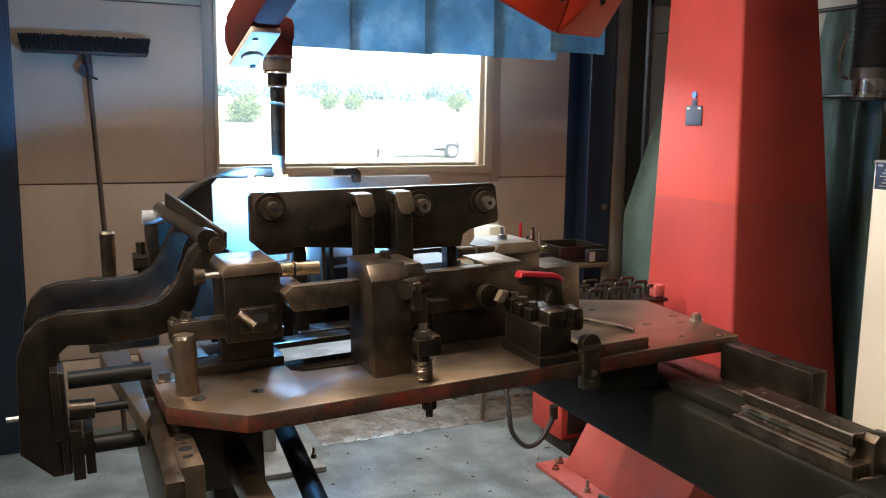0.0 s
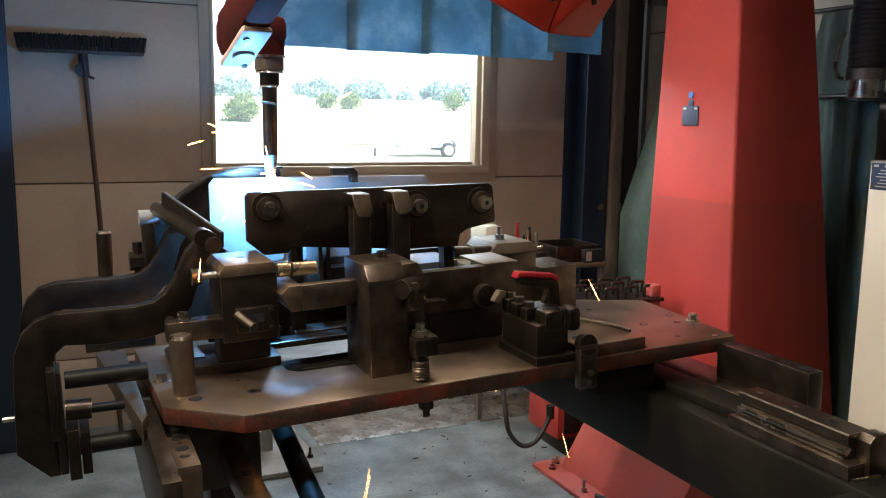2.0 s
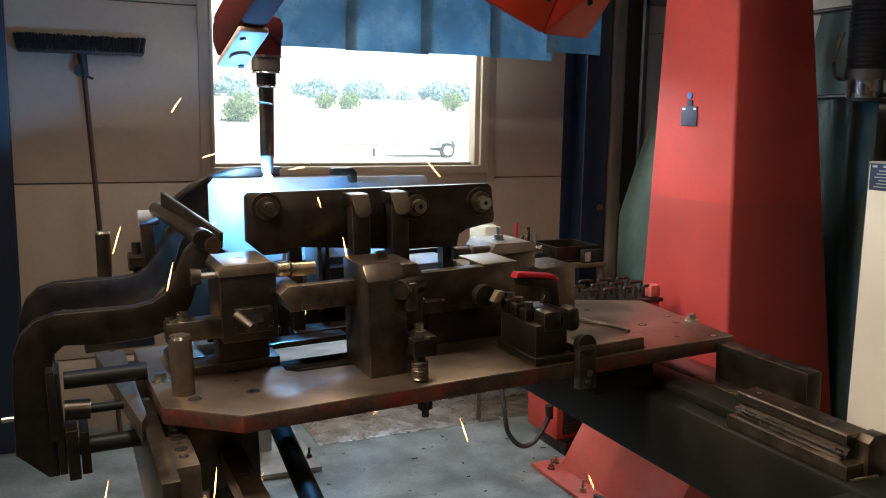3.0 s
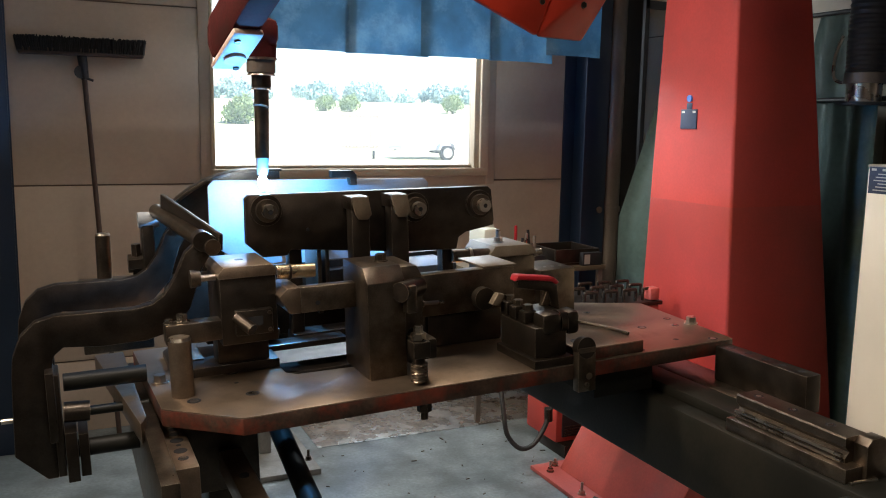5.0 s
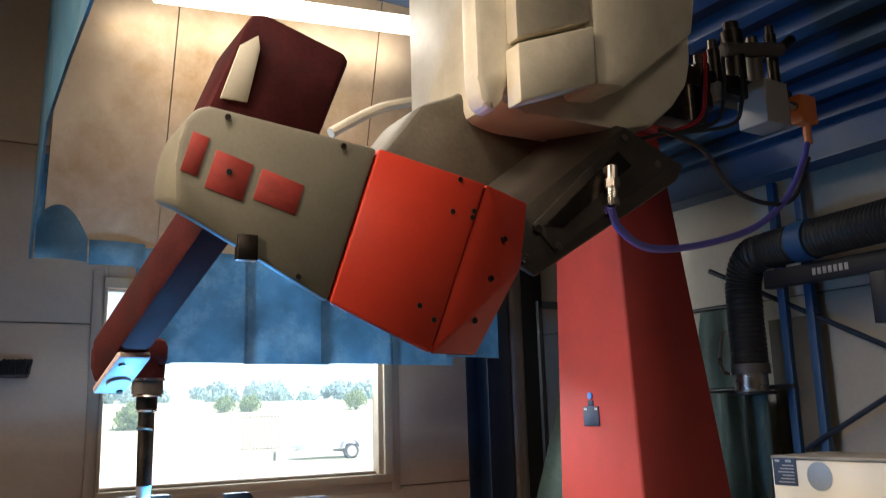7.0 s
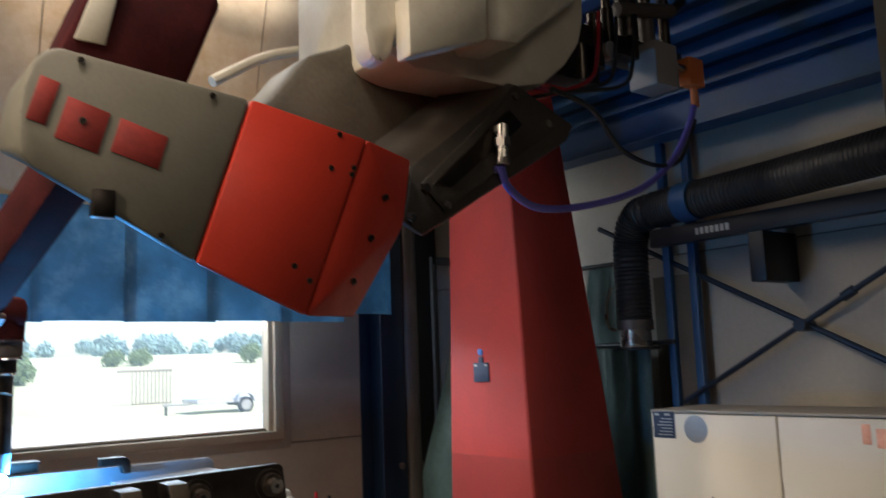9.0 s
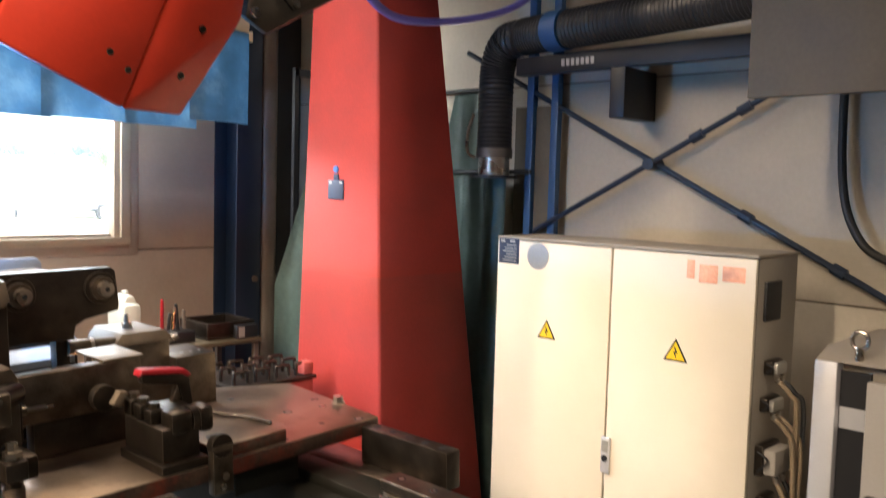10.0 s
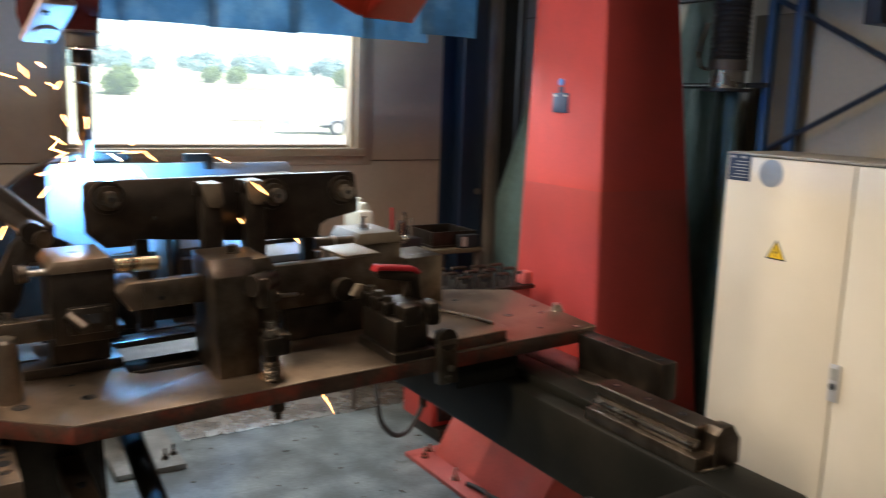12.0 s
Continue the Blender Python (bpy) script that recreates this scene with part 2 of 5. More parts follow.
# ---- mesh helpers ----
def box(bm, x0, x1, y0, y1, z0, z1, bevel=0.0):
    r = bmesh.ops.create_cube(bm, size=1, matrix=Matrix.Translation(((x0 + x1) / 2, (y0 + y1) / 2, (z0 + z1) / 2)) @ Matrix.Diagonal((x1 - x0, y1 - y0, z1 - z0, 1)))
    if bevel:
        edges = list({e for v in r["verts"] for e in v.link_edges})
        bmesh.ops.bevel(bm, geom=edges, offset=bevel, segments=2, affect="EDGES", profile=0.5)
    return bm


def boxed(*a, **k):
    return box(bmesh.new(), *a, **k)


def cyl(bm, p0, p1, r0, r1=None, seg=20, cap=True):
    p0, p1 = Vector(p0), Vector(p1)
    d = p1 - p0
    m = Matrix.Translation((p0 + p1) / 2) @ d.to_track_quat("Z", "Y").to_matrix().to_4x4()
    bmesh.ops.create_cone(bm, cap_ends=cap, segments=seg, radius1=r0, radius2=r0 if r1 is None else r1, depth=d.length, matrix=m)
    return bm


def rod(p0, p1, r0, r1=None, seg=20):
    return cyl(bmesh.new(), p0, p1, r0, r1, seg)


def prism(pts, axis, a, b, bevel=0.0, bm=None):
    """A polygon, given in the two other axes, drawn out along one axis from a to b."""
    bm = bm or bmesh.new()
    def at(p, c):
        return {"x": (c, p[0], p[1]), "y": (p[0], c, p[1]), "z": (p[0], p[1], c)}[axis]
    v0 = [bm.verts.new(at(p, a)) for p in pts]
    v1 = [bm.verts.new(at(p, b)) for p in pts]
    faces = [bm.faces.new(v0), bm.faces.new(v1[::-1])]
    n = len(pts)
    for k in range(n):
        faces.append(bm.faces.new((v0[k], v1[k], v1[(k + 1) % n], v0[(k + 1) % n])))
    bmesh.ops.recalc_face_normals(bm, faces=faces)
    if bevel:
        bmesh.ops.bevel(bm, geom=list({e for f in faces for e in f.edges}), offset=bevel, segments=2, affect="EDGES", profile=0.5)
    return bm


def sweep(pts, r, seg=10, bm=None, ribs=0.0):
    """A round hose along a smooth line through pts; ribs: height of its rings."""
    bm = bm or bmesh.new()
    P = [Vector(p) for p in pts]
    line = []
    for k in range(len(P) - 1):
        a, b, c, d = P[max(k - 1, 0)], P[k], P[k + 1], P[min(k + 2, len(P) - 1)]
        n = 10 if not ribs else max(6, int((c - b).length / 0.011))
        for j in range(n):
            t = j / n
            line.append(0.5 * ((2 * b) + (c - a) * t + (2 * a - 5 * b + 4 * c - d) * t * t + (3 * b - a - 3 * c + d) * t ** 3))
    line.append(P[-1])
    rings, side = [], None
    for k, p in enumerate(line):
        t = (line[min(k + 1, len(line) - 1)] - line[max(k - 1, 0)]).normalized()
        if side is None:
            side = t.orthogonal().normalized()
        side = (side - t * side.dot(t)).normalized()
        up = t.cross(side)
        rr = r + (ribs if k % 2 else 0)
        rings.append([bm.verts.new(p + rr * (math.cos(2 * math.pi * j / seg) * side + math.sin(2 * math.pi * j / seg) * up)) for j in range(seg)])
    for a, b in zip(rings, rings[1:]):
        for j in range(seg):
            bm.faces.new((a[j], a[(j + 1) % seg], b[(j + 1) % seg], b[j]))
    bm.faces.new(rings[0][::-1])
    bm.faces.new(rings[-1])
    return bm


def hexbolt(bm, x, y, z, r=0.012, h=0.010, shank=0.0):
    """A hexagon head on a washer, standing up from z."""
    cyl(bm, (x, y, z), (x, y, z + 0.003), r * 1.35, seg=20)
    cyl(bm, (x, y, z + 0.003), (x, y, z + 0.003 + h), r, seg=6)
    if shank:
        cyl(bm, (x, y, z + 0.003 + h), (x, y, z + 0.003 + h + shank), r * 0.5, seg=12)
    return bm


def mesh_of(name, bm, material):
    me = bpy.data.meshes.new(name)
    bm.to_mesh(me)
    bm.free()
    me.materials.append(material)
    me.polygons.foreach_set("use_smooth", [True] * len(me.polygons))
    me.set_sharp_from_angle(angle=radians(24))
    return me


def part(name, bm, material, parent, label=""):
    ob = new(name, mesh_of(name, bm, material))
    ob.parent = parent
    return tagged(ob, label)


def thing(name, label, category, m=None, group="", kind=""):
    ob = new(name)
    ob.empty_display_size = 0.05
    ob.matrix_world = m or Matrix()
    return tagged(ob, label, category, group, kind)


def solid(name, bm, material, label, category, m=None, group="", kind=""):
    ob = new(name, mesh_of(name, bm, material))
    ob.matrix_world = m or Matrix()
    return tagged(ob, label, category, group, kind)


def bar_logo(parent, m, w, h, material, label="orange-red maker's mark as plain blocks"):
    """A maker's mark as three plain blocks on the local x-z face."""
    for a, b, lo, hi in ((0, 0.14, 0, 0.9), (0.22, 0.54, -0.15, 0.72), (0.62, 1.0, 0, 0.72)):
        bm = boxed(a * w, b * w, -0.0015, 0, lo * h, hi * h, 0.0004)
        bm.transform(m)
        part("logo_block", bm, material, parent, label)


# ---- the hall ----
YW, XE = 5.3, 4.95
WX0, WX1, WZ0, WZ1 = 1.93, 3.66, 1.50, 2.62
floor = solid("floor", boxed(-2.5, XE, -2.5, YW, -0.12, 0.0), CONCRETE, "grey-blue worn concrete workshop floor", "floor", kind="structure")
ceiling = solid("ceiling", boxed(-2.5, XE, -2.5, YW, 5.0, 5.1), CEILM, "dim grey sheet ceiling of the hall", "ceiling", kind="structure")


def panel_wall(name, label, horizontal, face, depth, lo, hi, material, hole=None):
    """A wall of sandwich panels one metre high, with dark recessed joints."""
    wall = thing(name, label, "wall", kind="structure")
    zs = [-0.12, 0.416, 1.416, 2.416, 3.416, 4.416, 5.1]
    def slab(a, b, z0, z1, mm, inset, nm):
        d0, d1 = face + inset * (1 if depth > 0 else -1), face + depth
        d0, d1 = min(d0, d1), max(d0, d1)
        bm = boxed(a, b, d0, d1, z0, z1, bevel=0.004) if horizontal else boxed(d0, d1, a, b, z0, z1, bevel=0.004)
        part(nm, bm, mm, wall)
    for z0, z1 in zip(zs, zs[1:]):
        g = 0.004
        spans = [(lo, hi, z0 + g, z1 - g)]
        if hole and z0 < hole[3] and z1 > hole[2]:
            spans = [(lo, hole[0], z0 + g, z1 - g), (hole[1], hi, z0 + g, z1 - g)]
            if z0 < hole[2]:
                spans.append((hole[0], hole[1], z0 + g, hole[2]))
            if z1 > hole[3]:
                spans.append((hole[0], hole[1], hole[3], z1 - g))
        for a, b, c, d in spans:
            if b - a > 0.01 and d - c > 0.01:
                slab(a, b, c, d, material, 0.0, "panel")
    # the dark strip behind the joints
    for z in zs[1:-1]:
        spans = [(lo, hi)]
        if hole and hole[2] < z < hole[3]:
            spans = [(lo, hole[0]), (hole[1], hi)]
        for a, b in spans:
            slab(a, b, z - 0.012, z + 0.012, JOINT, 0.012, "joint")
    return wall


panel_wall("wall_north", "beige sandwich panel wall with a window and horizontal joints", True, YW, 0.14, -2.5, XE + 0.14, PANEL, (WX0, WX1, WZ0, WZ1))
panel_wall("wall_east", "pale sandwich panel wall behind steel cross bracing", False, XE, 0.14, -2.5, YW, PANELE)
panel_wall("wall_west", "beige sandwich panel wall of the hall", False, -2.5, -0.14, -2.5, YW, PANEL)
panel_wall("wall_south", "beige sandwich panel wall of the hall", True, -2.5, -0.14, -2.64, XE + 0.14, PANEL)

win = thing("window_1", "wide window with beige frame looking onto a sunlit yard", "window", kind="structure")
F = 0.045
part("window_frame", boxed(WX0 - 0.02, WX1 + 0.06, YW - 0.035, YW + 0.10, WZ0 - 0.05, WZ0, 0.004), FRAME, win)
part("window_frame", boxed(WX0 - 0.02, WX1 + 0.06, YW - 0.035, YW + 0.10, WZ1, WZ1 + 0.06, 0.004), FRAME, win)
part("window_frame", boxed(WX0 - 0.02, WX0, YW - 0.035, YW + 0.10, WZ0, WZ1, 0.004), FRAME, win)
part("window_frame", boxed(WX1, WX1 + 0.06, YW - 0.035, YW + 0.10, WZ0, WZ1, 0.004), FRAME, win)
part("sash", boxed(WX1 - 0.035, WX1, YW - 0.012, YW + 0.08, WZ0, WZ1, 0.004), FRAME, win)
part("sash", boxed(WX0, WX1 - 0.035, YW + 0.03, YW + 0.08, WZ0, WZ0 + 0.02, 0.004), FRAME, win)
part("trim", boxed(WX1 + 0.06, WX1 + 0.12, YW - 0.012, YW, WZ0 - 0.11, WZ1 + 0.1, 0.003), PANEL, win)
part("trim", boxed(WX0 - 0.08, WX1 + 0.06, YW - 0.012, YW, WZ0 - 0.11, WZ0 - 0.05, 0.003), PANEL, win)
part("trim", boxed(WX0 - 0.08, WX0 - 0.02, YW - 0.012, YW, WZ0 - 0.05, WZ1 + 0.1, 0.003), PANEL, win)
pane = part("pane", boxed(WX0, WX1 - 0.035, YW + 0.052, YW + 0.056, WZ0 + 0.02, WZ1), GLASS, win, "glass pane with a pale glare veil")
pane.visible_shadow = False

# steel posts, pipe and girders of the hall
def post(x0, x1, y0, y1, label):
    p = thing("steel_post", label, "post", kind="structure")
    part("flange", boxed(x0, x1, y0, y0 + 0.014, 0, 5.0, 0.002), BLUEPOST, p)
    part("flange", boxed(x0, x1, y1 - 0.014, y1, 0, 5.0, 0.002), BLUEPOST, p)
    part("web", boxed((x0 + x1) / 2 - 0.006, (x0 + x1) / 2 + 0.006, y0 + 0.014, y1 - 0.014, 0, 5.0), BLUEPOST, p)
post(0.60, 0.87, 5.06, 5.296, "dark blue steel post against the panel wall")
post(4.315, 4.50, 5.02, 5.296, "dark blue steel post beside the window")
pipe = thing("wall_pipe", "brown-grey vertical pipe held by a clip", "pipe")
part("pipe", rod((4.575, 5.07, 0.0), (4.575, 5.07, 4.9), 0.065), DARKPIPE, pipe)
bm = rod((4.575, 5.07, 1.205), (4.575, 5.07, 1.24), 0.072)
box(bm, 4.44, 4.51, 5.04, 5.06, 1.205, 1.24)
cyl(bm, (4.455, 5.01, 1.222), (4.455, 5.06, 1.222), 0.022, seg=12)
part("clip", bm, DARKPIPE, pipe, "pipe clip with a bolt")
# Black panel added to darken the corner behind the pipe.
solid("dark_recess_board", boxed(4.66, 4.94, 5.20, 5.296, 0, 3.6, 0.004), INK, "black filler darkening the corner behind the pipe", "board", kind="structure")

def girder(name, a, b, w, h, material, label):
    a, b = Vector(a), Vector(b)
    g = thing(name, label, "girder", kind="structure")
    d = b - a
    m = Matrix.Translation(a) @ d.to_track_quat("X", "Z").to_matrix().to_4x4()
    for z0, z1, y in ((h / 2 - 0.012, h / 2, w / 2), (-h / 2, -h / 2 + 0.012, w / 2), (-h / 2 + 0.012, h / 2 - 0.012, 0.006)):
        bm = boxed(0, d.length, -y, y, z0, z1)
        bm.transform(m)
        part("flange" if y > 0.01 else "web", bm, material, g)
girder("girder", (4.80, -2.4, 3.12), (4.80, 5.0, 3.12), 0.16, 0.20, BLUEBEAM, "blue steel girder along the side wall")
for k in range(4):
    girder("roof_beam", (-2.4, 2.2 + 0.75 * k, 4.4 + 0.05 * k), (4.9, 2.2 + 0.75 * k, 4.4 + 0.05 * k), 0.10, 0.16, BLUEBEAM, "blue steel roof beam under the ceiling")
girder("roof_beam", (-2.4, -0.4, 4.7), (4.9, -0.4, 4.7), 0.10, 0.16, BLUEBEAM, "blue steel roof beam under the ceiling")
roof = thing("roof_deck", "dark roof deck over blue purlins", "roof", kind="structure")
part("deck", prism([(3.30, 3.98), (4.945, 3.24), (4.945, 3.28), (3.30, 4.02)], "y", -2.4, 5.2), BLUEPOST, roof)
for k in range(9):
    x = 3.36 + 0.178 * k
    z = 3.98 - 0.45 * (x - 3.30)
    part("purlin", prism([(x, z - 0.085), (x + 0.055, z - 0.11), (x + 0.055, z - 0.026), (x, z - 0.001)], "y", -2.4, 5.2, 0.003), BLUEBEAM, roof)
# The upright at y 2.92 builds a streak of arc light as solid.
for y in (2.92, 3.08):
    p = thing("rod_post", "thin blue wall upright, one standing for arc light", "post", kind="structure")
    part("upright", boxed(4.86, 4.90, y - 0.022, y + 0.022, 0, 3.02, 0.003), BLUEBEAM, p)

# cross bracing on the side wall
brace = thing("cross_brace", "thin dark blue steel rods crossed on the wall", "brace", kind="structure")
for a, b in (((4.88, 3.55, 2.62), (4.88, 0.20, 0.91)), ((4.85, 3.02, 1.64), (4.85, 1.2, 2.60))):
    part("rod", rod(a, b, 0.014, seg=10), BLUEPOST, brace)
    A, B = Vector(a), Vector(b)
    for f in (0.5, 0.62):
        p = A.lerp(B, f)
        d = (B - A).normalized()
        part("turnbuckle", rod(p - d * 0.03, p + d * 0.03, 0.024, seg=10), BLUEPOST, brace)
bm = rod((4.93, 2.345, 1.995), (4.83, 2.345, 1.995), 0.03, seg=14)
part("hub", bm, BLUEPOST, brace)

# recessed floor cover of chequer plate
strip = thing("floor_cover", "worn chequer plate cover let into the floor", "floor cover")
part("plate", boxed(2.33, 4.2, 4.54, 5.1, 0.0005, 0.006, 0.001), CHEQUER, strip)
bm = bmesh.new()
rng = random.Random(4)
for i in range(44):
    for j in range(13):
        x, y = 2.36 + i * 0.0415, 4.56 + j * 0.0415
        a = 45 if (i + j) % 2 else -45
        m = pose(x, y, 0.0062, 0, 0, a)
        v = [bm.verts.new(m @ Vector(p)) for p in ((-0.016, 0, 0), (0, -0.005, 0.0012), (0.016, 0, 0), (0, 0.005, 0.0012))]
        bm.faces.new(v)
tagged(part("tread", bm, CHEQUER, strip), kind="stuff")

# small dark chips and scraps lying about the floor
bm = bmesh.new()
rng = random.Random(9)
for k in range(90):
    x, y, a, h = rng.uniform(2.2, 3.5), rng.uniform(2.4, 4.5), rng.uniform(0, 180), rng.uniform(0.003, 0.010)
    chip = boxed(-h * rng.uniform(0.8, 2.5), h, -h * 0.5, h * 0.4, 0.0005, 0.004)
    chip.transform(pose(x, y, 0, 0, 0, a))
    tmp = bpy.data.meshes.new("chip")
    chip.to_mesh(tmp)
    bm.from_mesh(tmp)
    bpy.data.meshes.remove(tmp)
solid("floor_debris", bm, BLACK, "small dark metal chips scattered on the floor", "debris", kind="stuff")

# ---- outside ----
solid("ground", boxed(-400, 400, YW + 0.14, 700, -0.4, -0.1), YARD, "pale sunlit yard running to the fields", "ground", kind="structure")


def rise(y):
    """Height of the field above the yard."""
    f = min(1.0, max(0.0, (y - 34) / 95))
    return -0.3 + 5.0 * f * f * (3 - 2 * f) + 0.01 * max(0, y - 133)


hill = bmesh.new()
for i in range(41):
    for j in range(15):
        x, y = -300 + 15 * i, 33 + 15.5 * j
        hill.verts.new((x, y, rise(y) + 0.25 * noise.noise(Vector((x * 0.02, y * 0.02, 0)))))
hill.verts.ensure_lookup_table()
for i in range(40):
    for j in range(14):
        hill.faces.new([hill.verts[k] for k in (i * 15 + j, (i + 1) * 15 + j, (i + 1) * 15 + j + 1, i * 15 + j + 1)])
solid("field", hill, GRASS, "pale sunlit field rising to the woods", "field", kind="structure")


def crown(bm, c, r, n, rng, size):
    for k in range(n):
        d = Vector((rng.gauss(0, 1), rng.gauss(0, 1), rng.gauss(0, 0.8))).normalized() * r * rng.uniform(0.45, 1.0)
        p = Vector(c) + d * (0.8 + 0.35 * noise.noise(d * 1.7 / r))
        q = Euler((rng.uniform(0, 6), rng.uniform(0, 6), rng.uniform(0, 6))).to_matrix()
        s = size * rng.uniform(0.6, 1.3)
        v = [bm.verts.new(p + q @ Vector(w) * s) for w in ((-1, -0.6, 0), (1, -0.5, 0.25), (0.8, 0.7, 0), (-0.7, 0.8, 0.3))]
        bm.faces.new(v)


def tree(x, y, z, h, r, seed, label, leaves=900):
    rng = random.Random(seed)
    t = thing("tree", label, "tree", pose(x, y, z), "trees beyond the yard")
    bm = rod((0, 0, 0), (0, 0, h * 0.6), 0.05 * h, 0.02 * h, 10)
    for k in range(6):
        a = k * 1.05
        cyl(bm, (0, 0, h * (0.25 + 0.05 * k)), (r * 0.7 * math.cos(a), r * 0.7 * math.sin(a), h * (0.45 + 0.07 * k)), 0.016 * h, 0.005 * h, 6)
    part("trunk", bm, BARK, t)
    bm = bmesh.new()
    for k in range(7):
        a = k * 2.4
        rr = 0.45 * r * (k > 0)
        crown(bm, (rr * math.cos(a), rr * math.sin(a), h * (0.28 + 0.10 * (k % 4))), r * 0.66, leaves // 7, rng, 0.06 * r)
    tagged(part("crown", bm, LEAF, t), kind="stuff")


tree(14.9, 70, rise(70) - 0.3, 3.7, 1.6, 1, "broad green tree beyond the yard", 3200)
for x, y, h, r, k in ((27.9, 90, 2.3, 1.3, 10), (30.6, 90, 2.4, 1.4, 11), (43.0, 90, 3.1, 1.45, 12)):
    tree(x, y, rise(y) - 0.1, h, r, k, "small round green tree at the field's edge", 2000)
woods = bmesh.new()
rng = random.Random(8)
for k in range(120):
    x = 4 + k * 0.9 + rng.uniform(-1.5, 1.5)
    if noise.noise(Vector((x * 0.13, 2.0, 0))) > 0.22:
        continue
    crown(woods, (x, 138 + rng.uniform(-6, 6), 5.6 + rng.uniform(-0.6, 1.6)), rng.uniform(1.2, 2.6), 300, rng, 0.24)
solid("woods", woods, HAZELEAF, "distant belt of trees across the field", "woods", kind="stuff")

fence = thing("fence", "weathered upright slat fence in the yard", "fence", pose(0, 0, 0))
for k in range(11):
    x = 17.0 + 0.22 * k
    part("slat", boxed(x, x + 0.07, 50.0, 50.05, -0.1, 2.15), FENCEW, fence)
part("rail", boxed(16.2, 19.35, 50.05, 50.12, 2.05, 2.2), FENCEW, fence)
part("rail", boxed(17.0, 19.35, 50.05, 50.12, 0.2, 0.3), FENCEW, fence)
trailer = thing("trailer", "low grey car trailer with a black wheel", "trailer", pose(0, 0, 0))
part("bed", boxed(16.9, 20.3, 40.0, 42.0, 0.40, 0.62, 0.03), ALU, trailer)
part("drawbar", boxed(15.6, 16.9, 40.9, 41.1, 0.34, 0.46, 0.02), SILVER, trailer)
part("mudguard", prism([(18.75, 0.45), (18.85, 0.75), (19.05, 0.88), (19.45, 0.88), (19.65, 0.75), (19.75, 0.45), (19.66, 0.45), (19.58, 0.70), (19.42, 0.80), (19.08, 0.80), (18.92, 0.70), (18.84, 0.45)], "y", 39.6, 40.0), ALU, trailer)
wheel = part("wheel", rod((19.25, 39.65, 0.28), (19.25, 39.9, 0.28), 0.38, seg=28), RUBBER, trailer)
part("rim", rod((19.25, 39.62, 0.28), (19.25, 39.65, 0.28), 0.25, seg=24), SILVER, wheel)
part("leg", boxed(15.7, 15.8, 40.95, 41.05, -0.1, 0.34), INK, trailer)
part("axle", boxed(19.2, 19.3, 39.9, 41.9, 0.23, 0.40), INK, trailer)

# ---- broom on the wall ----
broom = thing("broom", "wide black push broom leaning head up on the wall", "broom")
bm = bmesh.new()
rng = random.Random(2)
for k in range(900):
    x, y = rng.uniform(0.925, 1.545), rng.uniform(5.165, 5.275)
    dx = 0.028 if x > 1.4 else (-0.02 if x < 1.03 else 0)
    cyl(bm, (x, y, 2.13), (x + dx * rng.random() + rng.uniform(-0.012, 0.012), y + rng.uniform(-0.012, 0.008), 2.205 + rng.uniform(-0.008, 0.008)), 0.006, 0.003, 5)
tagged(part("bristles", bm, BRISTLE, broom), kind="stuff")
part("head", boxed(0.925, 1.545, 5.18, 5.27, 2.115, 2.15, 0.006), WOODDARK, broom)
bm = rod((1.232, 5.22, 2.12), (1.245, 5.215, 1.99), 0.026, 0.020, 14)
cyl(bm, (1.225, 5.20, 2.03), (1.225, 5.235, 2.03), 0.035, seg=12)
cyl(bm, (1.245, 5.205, 2.0), (1.285, 5.20, 1.985), 0.007, seg=8)
part("socket", bm, INK, broom)
part("handle", rod((1.24, 5.216, 2.02), (1.34, 5.10, 0.0), 0.0135, seg=14), WOODDARK, broom)

# ---- extraction hood with curtains ----
hood = thing("extraction_hood", "large galvanised extraction hood hung from the roof", "hood")
for x0, x1 in ((1.50, 2.02), (2.02, 2.42), (2.42, 3.10), (3.10, 3.62), (3.62, 4.05)):
    part("back_panel", prism([(4.50, 2.70), (4.515, 2.70), (4.10, 4.20), (4.085, 4.20)], "x", x0 + 0.003, x1 - 0.003), HOOD, hood)
for y0, y1 in ((2.6, 3.4), (3.4, 4.06)):
    part("side_panel", prism([(y0, 3.18), (y1, 3.18 if y1 < 4 else 3.14), (y1, 4.2), (y0, 4.2)], "x", 1.45, 1.462), CURTAIN, hood)
part("side_panel", prism([(4.06, 3.14), (4.49, 2.62), (4.49, 2.72), (4.09, 4.2), (4.06, 4.2)], "x", 1.45, 1.462), CURTAIN, hood)
part("top_panel", boxed(1.45, 4.05, 2.6, 4.2, 4.2, 4.22), BLUEBEAM, hood)
part("rim", boxed(1.45, 4.08, 4.50, 4.54, 2.66, 2.72, 0.004), HOOD, hood)
for x in (1.6, 3.9):
    part("hanger", boxed(x, x + 0.04, 3.4, 3.44, 4.22, 5.0), BLUEPOST, hood)
tube = thing("fluorescent_light", "bright fluorescent tube light under the hood", "lamp")
part("tube", rod((1.80, 3.68, 3.655), (3.42, 3.68, 3.81), 0.045, seg=16), TUBEGLOW, tube)
part("housing", boxed(1.7, 3.5, 3.64, 3.74, 3.90, 3.96, 0.004), BLUEPOST, tube)
for x, z in ((1.84, 3.70), (3.38, 3.85)):
    part("bracket", boxed(x - 0.02, x + 0.02, 3.67, 3.69, z, 3.91), BLUEPOST, tube)
for x in (1.9, 3.3):
    part("hanger", boxed(x - 0.01, x + 0.01, 3.68, 3.70, 3.96, 4.2), BLUEPOST, tube)

